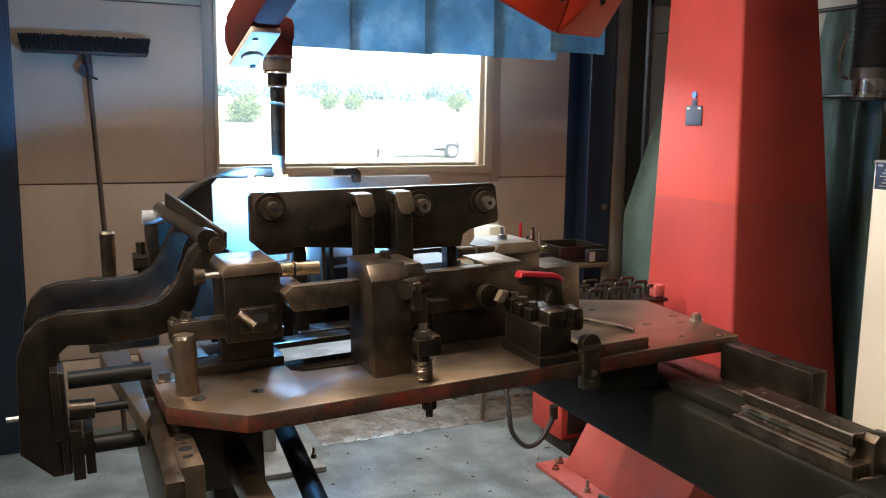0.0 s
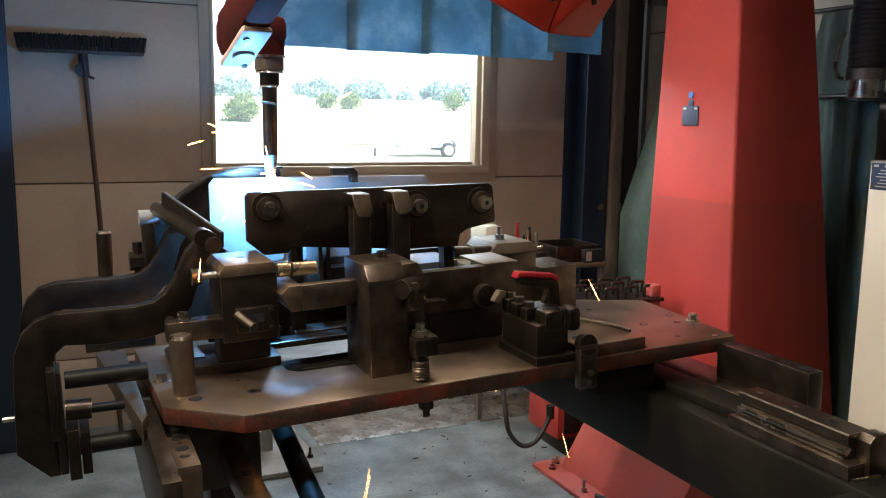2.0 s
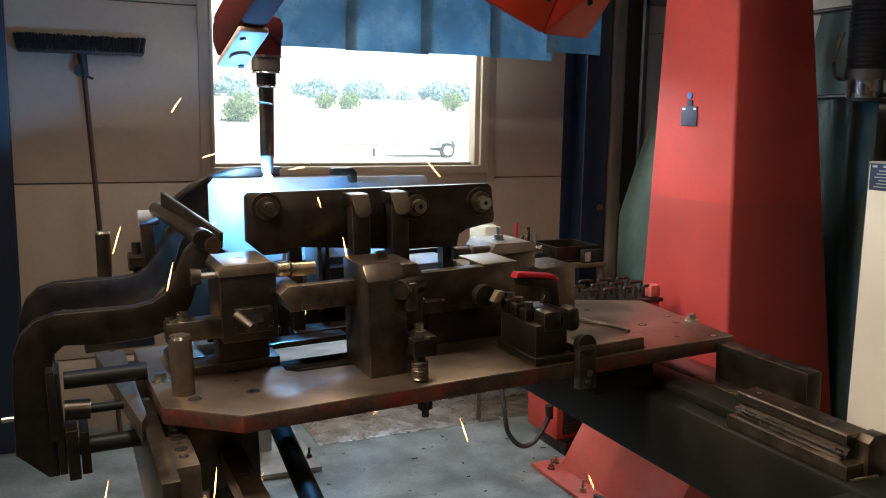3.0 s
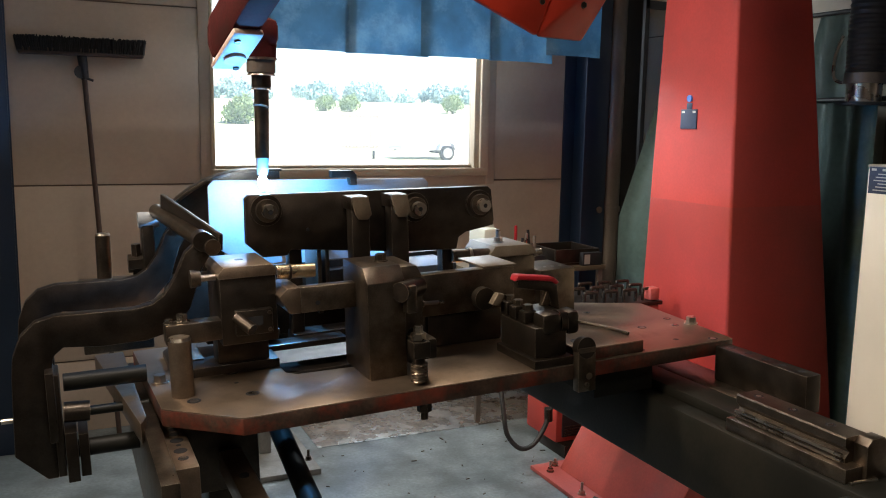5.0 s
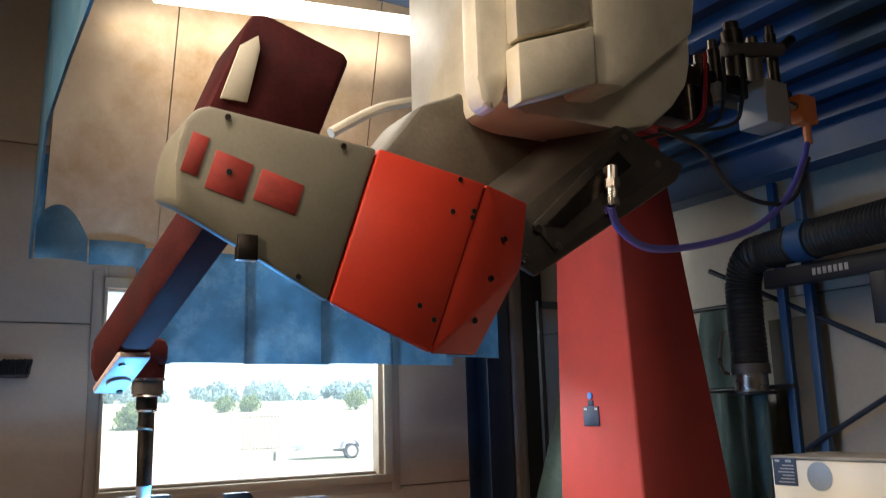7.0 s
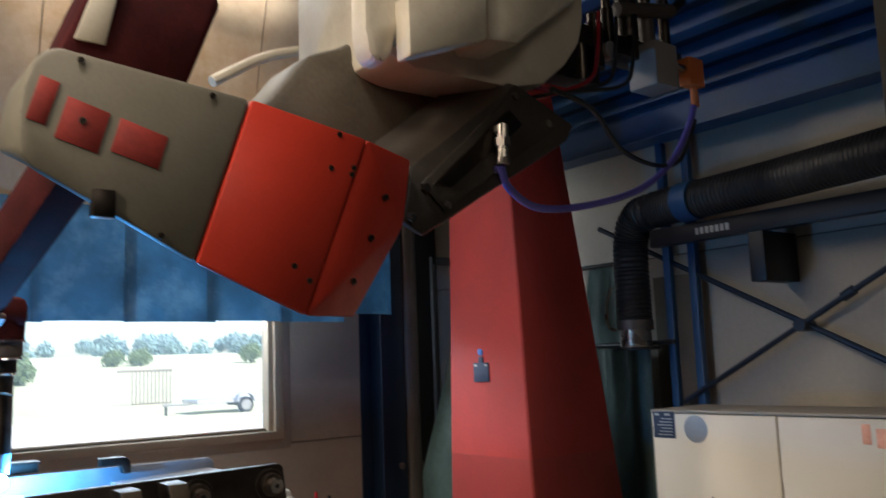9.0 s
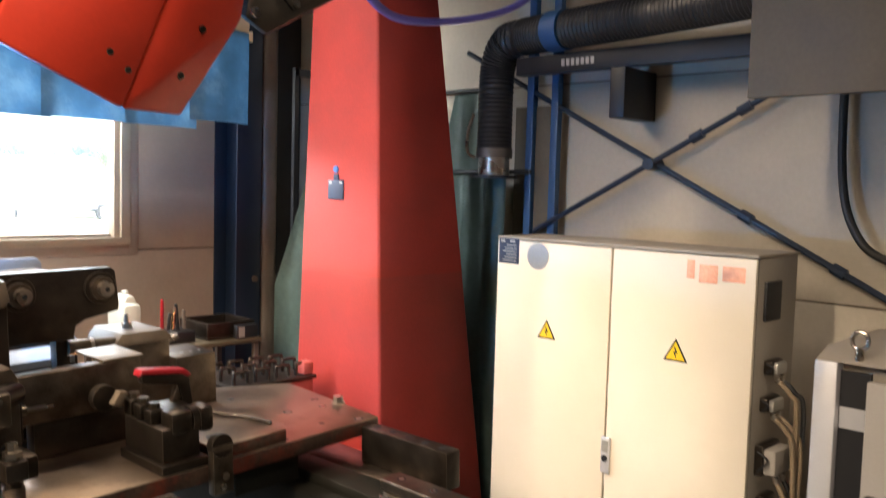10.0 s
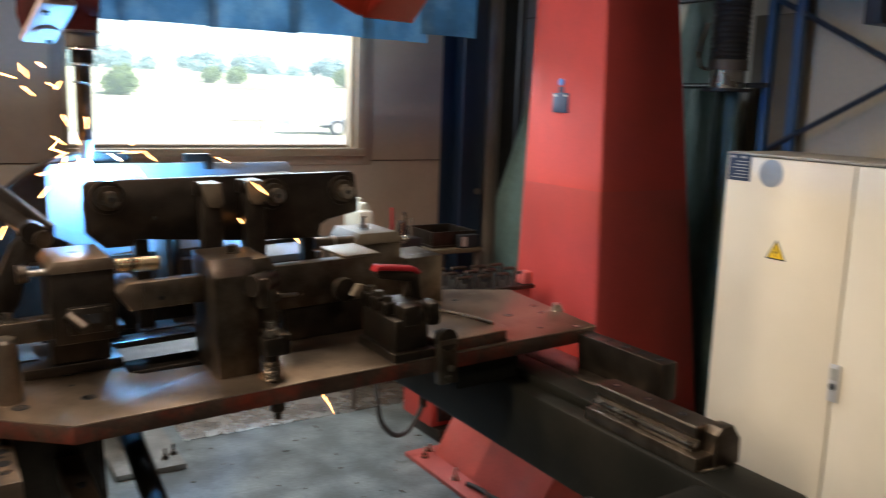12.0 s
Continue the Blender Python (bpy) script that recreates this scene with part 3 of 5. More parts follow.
rng = random.Random(5)
def curtain_strip(x0, x1, y, z0, z1, group, label):
    bm = bmesh.new()
    n = 12
    rows = []
    for j in range(7):
        z = z0 + (z1 - z0) * j / 6
        row = []
        for i in range(n + 1):
            f = i / n
            x = x0 + (x1 - x0) * f
            bow = 0.035 * math.sin(math.pi * f) * (1 - 0.3 * j / 6) - 0.02 * f
            row.append(bm.verts.new((x, y - bow + 0.006 * noise.noise(Vector((x * 6, z * 3, y))), z)))
        rows.append(row)
    for a, b in zip(rows, rows[1:]):
        for i in range(n):
            bm.faces.new((a[i], a[i + 1], b[i + 1], b[i]))
    bmesh.ops.solidify(bm, geom=bm.faces[:], thickness=0.004)
    bmesh.ops.recalc_face_normals(bm, faces=bm.faces[:])
    solid("curtain_strip", bm, CURTAIN, label, "curtain", None, group)
edges = [1.93, 2.05, 2.47, 2.885, 3.30, 3.66, 3.98]
for k, (a, b) in enumerate(zip(edges, edges[1:])):
    zb = 2.185 if k == len(edges) - 2 else 2.14 + 0.004 * (k % 2)
    curtain_strip(a - 0.01, b + 0.05, 4.46 - 0.012 * (k % 2), zb, 2.70, "hood curtain", "blue heavy plastic curtain strip hung from the hood")
curtain_strip(1.47, 1.70, 4.47, 2.62, 3.12, "hood curtain", "short blue plastic curtain strip at the hood's corner")
curtain_strip(1.70, 1.96, 4.44, 2.60, 2.72, "hood curtain", "short blue plastic curtain strip at the hood's corner")

# ---- red column ----
col = thing("red_column", "tall tapered red steel robot column on the floor", "column")
bm = bmesh.new()
lo = [(3.955, 3.18), (4.725, 3.18), (4.725, 3.91), (3.955, 3.91)]
hi = [(3.900, 3.25), (4.245, 3.25), (4.245, 3.69), (3.900, 3.69)]


def shaft_section(z0, z1):
    """A length of the tapered shaft between two heights, with rounded upright edges."""
    bm = bmesh.new()
    rings = []
    for z in (z0, z1):
        f = z / 3.25
        rings.append([bm.verts.new((a[0] + (b[0] - a[0]) * f, a[1] + (b[1] - a[1]) * f, z)) for a, b in zip(lo, hi)])
    bm.faces.new(rings[0][::-1]), bm.faces.new(rings[1])
    for k in range(4):
        bm.faces.new((rings[0][k], rings[0][(k + 1) % 4], rings[1][(k + 1) % 4], rings[1][k]))
    upright = [bm.edges.get((rings[0][k], rings[1][k])) for k in range(4)]
    bmesh.ops.bevel(bm, geom=upright, offset=0.016, segments=4, affect="EDGES", profile=0.5)
    return bm


# The shaft is a darker red below 1.425 m.
part("shaft", shaft_section(1.425, 3.25), RED, col)
part("lower_shaft", shaft_section(0.0, 1.425), REDLOW, col, "darker red lower section")
part("cap", boxed(3.86, 4.30, 3.2, 3.75, 3.25, 3.33, 0.01), RED, col)
# type plate and sticker on the lit face
plate = part("type_plate", boxed(3.918, 3.927, 3.470, 3.585, 1.785, 1.880, 0.001), NAVY, col, "small dark type plate")
part("plate_tab", boxed(3.918, 3.927, 3.508, 3.545, 1.880, 1.910, 0.001), NAVY, plate)
bm = bmesh.new()
for y0, y1 in ((3.478, 3.498), (3.556, 3.576)):
    box(bm, 3.9165, 3.918, y0, y1, 1.862, 1.872)
part("print_lines", bm, SILVER, plate)
part("sticker", rod((3.915, 3.527, 1.932), (3.925, 3.527, 1.932), 0.017, seg=20), BLUEDOT, col, "round blue sticker")

# ---- green curtain behind the column ----
def green_curtain(pts, z0, z1, label, slant=0.0):
    bm = bmesh.new()
    rows = []
    L = [Vector(p) for p in pts]
    n = 46
    for j in range(9):
        z = z0 + (z1 - z0) * j / 8
        row = []
        for i in range(n + 1):
            f = i / n * (len(L) - 1)
            k = min(int(f), len(L) - 2)
            p = L[k].lerp(L[k + 1], f - k)
            d = (L[k + 1] - L[k]).normalized()
            w = 0.016 * math.sin(i * 0.62 + 0.5 * math.sin(z * 1.7)) + 0.035 * noise.noise(Vector((i * 0.16, z * 0.9, 3)))
            pull = slant * max(0.0, z - 1.2) * (1 - i / n)
            row.append(bm.verts.new((p.x - d.y * w + pull, p.y + d.x * w - pull * 0.8, z)))
        rows.append(row)
    for a, b in zip(rows, rows[1:]):
        for i in range(n):
            bm.faces.new((a[i], a[i + 1], b[i + 1], b[i]))
    bmesh.ops.solidify(bm, geom=bm.faces[:], thickness=0.004)
    solid("welding_curtain", bm, GREEN, label, "curtain", None, "welding curtains")
green_curtain([(4.40, 4.72), (4.74, 4.30), (4.86, 3.9), (4.90, 3.40)], 0.02, 2.4, "heavy green welding curtain hanging in folds by the post", 0.22)
green_curtain([(4.84, 3.88), (4.80, 3.50), (4.74, 3.12)], 0.02, 1.93, "heavy green welding curtain hanging below the duct")
rail = thing("curtain_rail", "dark steel rail carrying the welding curtains", "rail")
part("tube", rod((4.78, 3.0, 1.95), (4.90, 3.92, 1.95), 0.012, seg=10), INK, rail)
part("tube", rod((4.64, 4.54, 2.41), (4.90, 3.92, 2.41), 0.012, seg=10), INK, rail)
part("tube", rod((4.90, 3.92, 2.41), (4.905, 3.36, 2.41), 0.012, seg=10), INK, rail)
part("upright", rod((4.90, 3.92, 0), (4.90, 3.92, 2.43), 0.014, seg=10), INK, rail)
solid("dark_board", boxed(4.89, 4.94, 2.95, 3.2, 0.0, 2.3, 0.004), BOARD, "brown upright board against the side wall", "board")
bm = boxed(4.60, 4.63, 4.80, 4.83, 0, 2.6)
box(bm, 4.60, 4.92, 4.80, 4.83, 2.55, 2.6)
solid("steel_rack", bm, INK, "dark steel rack standing in the corner", "rack")

# ---- fume duct ----
duct = thing("fume_duct", "black ribbed fume extraction hose with metal nozzle", "duct")
part("hose", sweep([(4.72, 3.20, 2.06), (4.72, 3.20, 2.35), (4.72, 3.19, 2.50), (4.70, 3.12, 2.60), (4.68, 2.98, 2.625), (4.60, 2.3, 2.63), (4.50, 1.6, 2.64), (4.45, 1.0, 2.65)], 0.088, 20, None, 0.006), HOSE, duct)
part("nozzle", rod((4.72, 3.20, 1.93), (4.72, 3.20, 2.02), 0.082, seg=28), BRIGHT, duct, "bright metal nozzle")
part("collar", rod((4.72, 3.20, 2.02), (4.72, 3.20, 2.07), 0.096, seg=28), DARKPIPE, duct)
part("flange", rod((4.72, 3.20, 1.915), (4.72, 3.20, 1.93), 0.125, seg=28), INK, duct)
part("handle", sweep([(4.64, 3.26, 2.02), (4.61, 3.29, 2.05), (4.61, 3.29, 2.15), (4.63, 3.27, 2.25)], 0.008), BRIGHT, duct)
# Blue ring put where arc light colours the hose.
part("band", rod((4.655, 2.80, 2.627), (4.645, 2.70, 2.628), 0.099, seg=24), BLUEBEAM, duct, "blue arc-light patch built on the hose")
arm = part("arm", boxed(4.66, 4.72, 0.9, 3.02, 2.43, 2.52, 0.004), INK, duct, "dark steel support arm")
bm = bmesh.new()
for k in range(7):
    box(bm, 4.657, 4.660, 2.72 - 0.028 * k, 2.738 - 0.028 * k, 2.458, 2.49)
part("print_bars", bm, SILVER, arm)
part("bracket", boxed(4.66, 4.94, 2.38, 2.46, 2.20, 2.43, 0.004), INK, duct)
part("bracket", boxed(4.66, 4.94, 1.2, 1.26, 2.3, 2.43, 0.004), INK, duct)
b = thing("hanging_board", "brown board panel hung from the roof", "board")
part("panel", boxed(4.05, 4.08, 0.3, 1.522, 2.183, 3.6, 0.004), BOARD, b)
part("hanger", boxed(4.055, 4.075, 0.7, 0.73, 3.6, 3.64), INK, b)
part("hanger", boxed(4.055, 4.075, 1.4, 1.43, 3.6, 3.64), INK, b)

# ---- electrical cabinets ----
cab = thing("electrical_cabinet", "tall cream white two-door electrical cabinet with warning signs", "cabinet")
X0, X1, Y0, Y1, Z0, Z1 = 4.10, 4.46, 1.478, 2.630, 0.035, 1.656
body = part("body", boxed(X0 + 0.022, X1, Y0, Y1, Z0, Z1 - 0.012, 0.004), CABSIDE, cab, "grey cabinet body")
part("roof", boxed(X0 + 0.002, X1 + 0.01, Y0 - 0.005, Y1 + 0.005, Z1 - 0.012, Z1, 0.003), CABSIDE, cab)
part("plinth", boxed(X0 + 0.03, X1 - 0.01, Y0 + 0.01, Y1 - 0.01, 0, Z0), INK, cab)
dl = part("door", boxed(X0, X0 + 0.020, 2.056, Y1, Z0 + 0.004, Z1 - 0.016, 0.004), CAB, cab)
dr = part("door", boxed(X0, X0 + 0.020, Y0, 2.048, Z0 + 0.004, Z1 - 0.016, 0.004), CAB, cab)


def warning(y, z, s, parent):
    def tri(s, x0, x1):
        return prism([(y - s / 2, z - s * 0.29), (y + s / 2, z - s * 0.29), (y, z + s * 0.58)], "x", x0, x1)
    w = part("warning_sign", tri(s, X0 - 0.0012, X0), INK, parent, "yellow triangular high-voltage sign")
    part("face", tri(s * 0.78, X0 - 0.002, X0 - 0.0012), YELLOW, w)
    part("bolt_mark", prism([(y + s * 0.02, z + s * 0.26), (y - s * 0.10, z + s * 0.02), (y - s * 0.01, z + s * 0.02), (y - s * 0.05, z - s * 0.20), (y + s * 0.09, z + s * 0.07), (y + s * 0.005, z + s * 0.07), (y + s * 0.06, z + s * 0.26)], "x", X0 - 0.0028, X0 - 0.002), INK, w)
warning(2.354, 1.270, 0.092, dl)
warning(1.765, 1.272, 0.098, dr)
tp = part("type_plate", boxed(X0 - 0.002, X0, 2.513, 2.622, 1.540, 1.648), NAVY, dl, "dark type plate with fine print")
bm = bmesh.new()
for k in range(6):
    box(bm, X0 - 0.003, X0 - 0.002, 2.525, 2.60 - 0.01 * (k % 3), 1.552 + 0.013 * k, 1.556 + 0.013 * k)
box(bm, X0 - 0.003, X0 - 0.002, 2.59, 2.612, 1.632, 1.641)
box(bm, X0 - 0.003, X0 - 0.002, 2.535, 2.562, 1.632, 1.641)
part("print_lines", bm, SILVER, tp)
part("round_sticker", rod((X0 - 0.002, 2.412, 1.582), (X0, 2.412, 1.582), 0.055, seg=32), SILVER, dl, "round silver sticker")
bar_logo(dr, Matrix.Translation((X0, 1.735, 1.555)) @ pose(0, 0, 0, 0, 0, -90), 0.22, 0.075, LOGOFADE, "faded orange block lettering")
lock = part("lock", boxed(X0 - 0.012, X0, 2.022, 2.062, 0.755, 0.900, 0.004), ALU, dr, "grey cabinet lock")
part("keyhole", rod((X0 - 0.016, 2.042, 0.815), (X0 - 0.012, 2.042, 0.815), 0.013, seg=18), INK, lock)
part("label_field", boxed(X0 - 0.0135, X0 - 0.012, 2.028, 2.056, 0.84, 0.885), SILVER, lock)
for k in range(4):
    part("hinge", rod((X0 + 0.011, 2.052, 1.4 - 0.35 * k), (X0 + 0.011, 2.052, 1.46 - 0.35 * k), 0.003, seg=8), ALU, cab)
part("vent", boxed(X0 + 0.07, X0 + 0.20, Y0 - 0.012, Y0, 1.42, 1.56, 0.004), INK, cab, "dark vent on the side")
# connectors and cables on the cabinet's side
rng = random.Random(3)
for z, xo, w, h, deep in ((1.255, 0.10, 0.10, 0.026, 0.05), (1.125, 0.08, 0.11, 0.026, 0.05), (0.93, 0.06, 0.15, 0.055, 0.075), (0.76, 0.09, 0.10, 0.035, 0.03), (0.60, 0.06, 0.13, 0.050, 0.07), (0.42, 0.06, 0.10, 0.03, 0.05), (0.25, 0.05, 0.10, 0.03, 0.05)):
    c = part("connector", boxed(X0 + xo, X0 + xo + w, Y0 - 0.03, Y0, z - h, z + h, 0.006), BLACK, cab, "dark cable connector")
    part("connector_hood", boxed(X0 + xo + 0.008, X0 + xo + w - 0.008, Y0 - deep, Y0 - 0.03, z - h * 0.85, z + h * 0.8, 0.008), GREYPAINT if h > 0.03 else SILVER, c, "grey connector hood")
    part("locking_lever", sweep([(X0 + xo - 0.004, Y0 - 0.012, z + h * 0.6), (X0 + xo - 0.008, Y0 - deep * 0.7, z + h * 0.2), (X0 + xo - 0.004, Y0 - 0.015, z - h * 0.7)], 0.004, 6), INK, c)
    if deep < 0.04:
        continue
    for k in range(2):
        x = X0 + xo + w * (0.3 + 0.4 * k)
        part("gland", rod((x, Y0 - deep * 0.8, z - h), (x, Y0 - deep * 0.85, z - h - 0.025), 0.012, 0.010, 12), BRIGHT, c)
        part("cable", sweep([(x, Y0 - deep * 0.85, z - h - 0.02), (x + 0.006, Y0 - 0.085, z - h - 0.06), (x + 0.02, Y0 - 0.105 - 0.01 * k, z - h - 0.14), (X0 + 0.17 + 0.02 * k, Y0 - 0.10, max(0.12, z * 0.5)), (X0 + 0.15 + 0.04 * k, Y0 - 0.09, 0.01)], 0.0085, 8), (TANCABLE, RUBBER)[k] if z != 1.125 else TANCABLE, cab)

ctrl = thing("control_cabinet", "grey steel robot control cabinet with eye bolts on top", "cabinet")
A, Bq = 3.70, 4.34
part("body", boxed(A + 0.05, Bq, 0.36, 1.10, 0.06, 1.40, 0.005), CABSIDE, ctrl)
part("frame_post", boxed(A, A + 0.05, 1.062, 1.125, 0.02, 1.405, 0.005), ALU, ctrl, "pale aluminium corner profile")
part("frame_post", boxed(A, A + 0.05, 0.34, 0.40, 0.02, 1.405, 0.005), ALU, ctrl)
part("recess", boxed(A + 0.03, A + 0.05, 0.985, 1.062, 0.06, 1.38), INK, ctrl)
door = part("door", boxed(A - 0.002, A + 0.03, 0.40, 0.985, 0.08, 1.365, 0.006), GREYPAINT, ctrl, "grey door")
part("handle", prism([(0.925, 0.80), (0.985, 0.86), (0.985, 1.03), (0.965, 1.06), (0.925, 1.06)], "x", A - 0.035, A - 0.002, 0.006), INK, door, "black handle")
bar_logo(door, Matrix.Translation((A - 0.002, 0.925, 1.27)) @ pose(0, 0, 0, 0, 0, -90), 0.22, 0.07, LOGO)
part("roof", prism([(A + 0.01, 1.405), (A + 0.10, 1.435), (Bq - 0.08, 1.435), (Bq + 0.01, 1.405)], "y", 0.34, 1.125), CABSIDE, ctrl)
part("label_strip", boxed(A + 0.028, A + 0.03, 0.99, 1.06, 1.22, 1.28), ALU, ctrl)
part("foot", boxed(A + 0.04, Bq - 0.02, 0.38, 1.08, 0, 0.06), INK, ctrl)
for x, y in ((A + 0.04, 1.02), (Bq - 0.12, 1.06), (A + 0.04, 0.45)):
    bm = bmesh.new()
    ring = [(x, y + 0.022 * math.cos(k * 0.524), 1.468 + 0.024 * math.sin(k * 0.524)) for k in range(13)]
    sweep(ring, 0.006, 8, bm)
    cyl(bm, (x, y, 1.405), (x, y, 1.448), 0.012, seg=12)
    part("eye_bolt", bm, BRIGHT, ctrl, "steel eye bolt")
part("slot_bar", boxed(A + 0.15, A + 0.32, 0.84, 0.86, 1.435, 1.442), INK, ctrl)

wc = thing("wall_cable", "thick black cable with fittings on the side wall", "cable")
part("cable", sweep([(4.90, 1.49, 2.75), (4.90, 1.50, 2.2), (4.89, 1.475, 1.87), (4.88, 1.40, 1.69), (4.88, 1.30, 1.62), (4.90, 1.22, 1.61)], 0.017, 12), RUBBER, wc)
bm = rod((4.90, 1.22, 1.2), (4.90, 1.22, 2.3), 0.016, seg=12)
for z in (1.60, 1.45, 1.40):
    cyl(bm, (4.90, 1.22, z), (4.90, 1.22, z + 0.035), 0.026, seg=8)
part("conduit", bm, DARKPIPE, wc)

# ---- positioner under the fixture ----
FX = pose(1.5, 2.36, 1.01, 0, -2.25, 0)
pos = thing("positioner", "dark grey-green welding positioner frame with linear rails", "positioner", FX)
beam = part("side_beam", boxed(1.36, 1.53, -0.97, 1.05, -0.42, -0.17, 0.018), GREYBEAM, pos)
front = part("front_beam", boxed(1.06, 1.36, -0.97, -0.76, -0.46, -0.175, 0.018), GREYBEAM, pos)
bm = prism([(0.84, -0.33), (0.84, -0.21), (0.91, -0.15), (1.04, -0.15), (1.11, -0.21), (1.11, -0.33), (1.04, -0.40), (0.91, -0.40)], "y", -0.97, -0.705, 0.008)
part("pivot_block", bm, GREYBEAM, pos, "octagonal pivot block")
part("pivot_cap", rod((0.975, -1.00, -0.275), (0.975, -0.97, -0.275), 0.05, 0.045), BRIGHT, pos)
part("rail_base", boxed(1.375, 1.525, -0.735, -0.305, -0.17, -0.13, 0.004), STEEL, pos)
part("sub_base", boxed(1.42, 1.53, -0.305, 0.30, -0.17, -0.135, 0.004), GREYBEAM, pos)
part("linear_rail", prism([(1.405, -0.13), (1.405, -0.118), (1.420, -0.102), (1.405, -0.086), (1.405, -0.064), (1.409, -0.06), (1.482, -0.06), (1.486, -0.064), (1.486, -0.13)], "y", -0.705, -0.315), STEEL, pos, "steel linear guide rail")
part("rail_end", prism([(1.435, -0.17), (1.435, -0.075), (1.452, -0.058), (1.496, -0.058), (1.528, -0.10), (1.528, -0.17)], "y", -0.748, -0.705, 0.003), STEEL, pos, "chamfered rail end stop")
part("weld_bead", rod((1.385, -0.740, -0.168), (1.470, -0.752, -0.168), 0.006, seg=10), BRIGHT, pos)
for k in range(2):
    part("guide_strip", boxed(1.393, 1.404, -0.70, -0.32, -0.127 + 0.015 * k, -0.119 + 0.015 * k, 0.001), BRIGHT, pos, "bright ground strip")
for k in range(3):
    hole = part("rail_hole", rod((1.447, -0.62 + 0.13 * k, -0.0605), (1.447, -0.62 + 0.13 * k, -0.0592), 0.014, seg=18), INK, pos)
    part("hole_screw", rod((1.447, -0.62 + 0.13 * k, -0.0592), (1.447, -0.62 + 0.13 * k, -0.0586), 0.008, seg=12), BRIGHT, hole)
part("spacer_block", boxed(1.18, 1.42, 0.10, 0.70, -0.168, -0.053, 0.004), GREYBEAM, pos)
sup = part("support_bar", boxed(1.60, 1.66, -0.395, -0.003, -0.135, -0.014, 0.004), BLACK, pos)
for k in range(5):
    part("bar_hole", rod((1.63, -0.35 + 0.075 * k, -0.014), (1.63, -0.35 + 0.075 * k, -0.0132), 0.013, seg=16), INK, pos)
part("bar_foot", boxed(1.53, 1.67, -0.30, 0.4, -0.17, -0.135, 0.003), STEEL, pos)
part("cross_beam", boxed(0.0, 1.36, 0.80, 1.05, -0.32, -0.12, 0.015), RUBBER, pos)
part("under_frame", boxed(0.1, 1.36, 0.5, 0.62, -0.22, -0.052, 0.006), BLACK, pos)
# left-hand slide bars
lb = part("slide_bar", boxed(-0.188, -0.125, -0.05, 0.75, -0.27, -0.09, 0.003), PLATE, pos, "brown steel bar with drilled holes")
for v, rr in ((0.02, 0.014), (0.075, 0.018), (0.118, 0.007), (0.155, 0.018), (0.205, 0.014), (0.245, 0.012)):
    part("bar_hole", rod((-0.156, v, -0.09), (-0.156, v, -0.0892), rr, seg=18), INK, pos)
part("bar_screw", rod((-0.156, 0.02, -0.0892), (-0.156, 0.02, -0.0875), 0.008, seg=6), BRIGHT, pos)
part("slide_plate", boxed(-0.235, -0.19, -0.20, 0.9, -0.38, -0.06, 0.004), STEEL, pos)
part("slide_bar", boxed(-0.005, 0.065, -0.25, 0.5, -0.32, -0.25, 0.003), PLATE, pos, "brown steel bar with a screw")
part("bar_screw", rod((0.03, 0.20, -0.25), (0.03, 0.20, -0.244), 0.014, seg=12), INK, pos)
part("bar_screw", rod((0.03, -0.05, -0.25), (0.03, -0.05, -0.244), 0.014, seg=12), INK, pos)
part("hanger_block", boxed(-0.12, 0.12, 0.42, 0.60, -0.38, -0.053, 0.006), BLACK, pos)
part("column_left", boxed(-0.02, 0.16, 0.62, 0.80, -1.04, -0.20, 0.008), BLACK, pos)
part("round_tube", rod((0.265, 0.95, -0.30), (0.225, -0.15, -0.46), 0.036, seg=22), GREYBEAM, pos, "dark round tube")
ft = thing("foot_plate", "grey steel foot plate bolted to the floor", "foot plate")
part("plate", boxed(1.92, 2.25, 4.20, 5.0, 0, 0.03, 0.003), FOOTGREY, ft)
for x, y in ((2.17, 4.30), (2.22, 4.34)):
    part("bolt", hexbolt(bmesh.new(), x, y, 0.03, 0.014, 0.016, 0.035), BLACK, ft)
part("gusset", boxed(2.0, 2.06, 4.5, 5.0, 0.03, 0.42, 0.004), FOOTGREY, ft)

rb = thing("red_floor_base", "sloping red steel base bolted to the floor", "machine base")
part("base_plate", boxed(3.28, 3.98, 2.72, 3.85, 0.0, 0.022, 0.003), REDBASE, rb)
part("wedge", prism([(3.40, 0.022), (3.68, 0.50), (3.86, 0.50), (3.86, 0.022)], "y", 2.92, 3.76, 0.008), REDBASE, rb)
for y in (3.74, 3.45, 3.18, 2.92):
    part("bolt", hexbolt(bmesh.new(), 3.335, y, 0.022, 0.015, 0.016, 0.04), BRIGHT, rb)
part("bolt", hexbolt(bmesh.new(), 3.40, 3.80, 0.022, 0.015, 0.016, 0.02), BRIGHT, rb)
part("hose_end", sweep([(3.345, 3.36, 0.035), (3.36, 3.28, 0.04), (3.37, 3.16, 0.04), (3.42, 3.05, 0.045)], 0.012, 10), RUBBER, rb, "black hose end")

# red power unit on the floor with its cable
pu = thing("power_unit", "small red wire feeder box on the floor", "machine")
part("skid", boxed(3.52, 3.84, 3.90, 4.18, 0, 0.07, 0.004), BLACK, pu)
part("case", boxed(3.50, 3.90, 3.96, 4.28, 0.07, 0.36, 0.012), RED, pu)
pn = part("front_panel", boxed(3.535, 3.87, 3.950, 3.96, 0.10, 0.325, 0.004), INK, pu)
part("label_field", boxed(3.63, 3.67, 3.948, 3.950, 0.19, 0.28), GREYPAINT, pn)
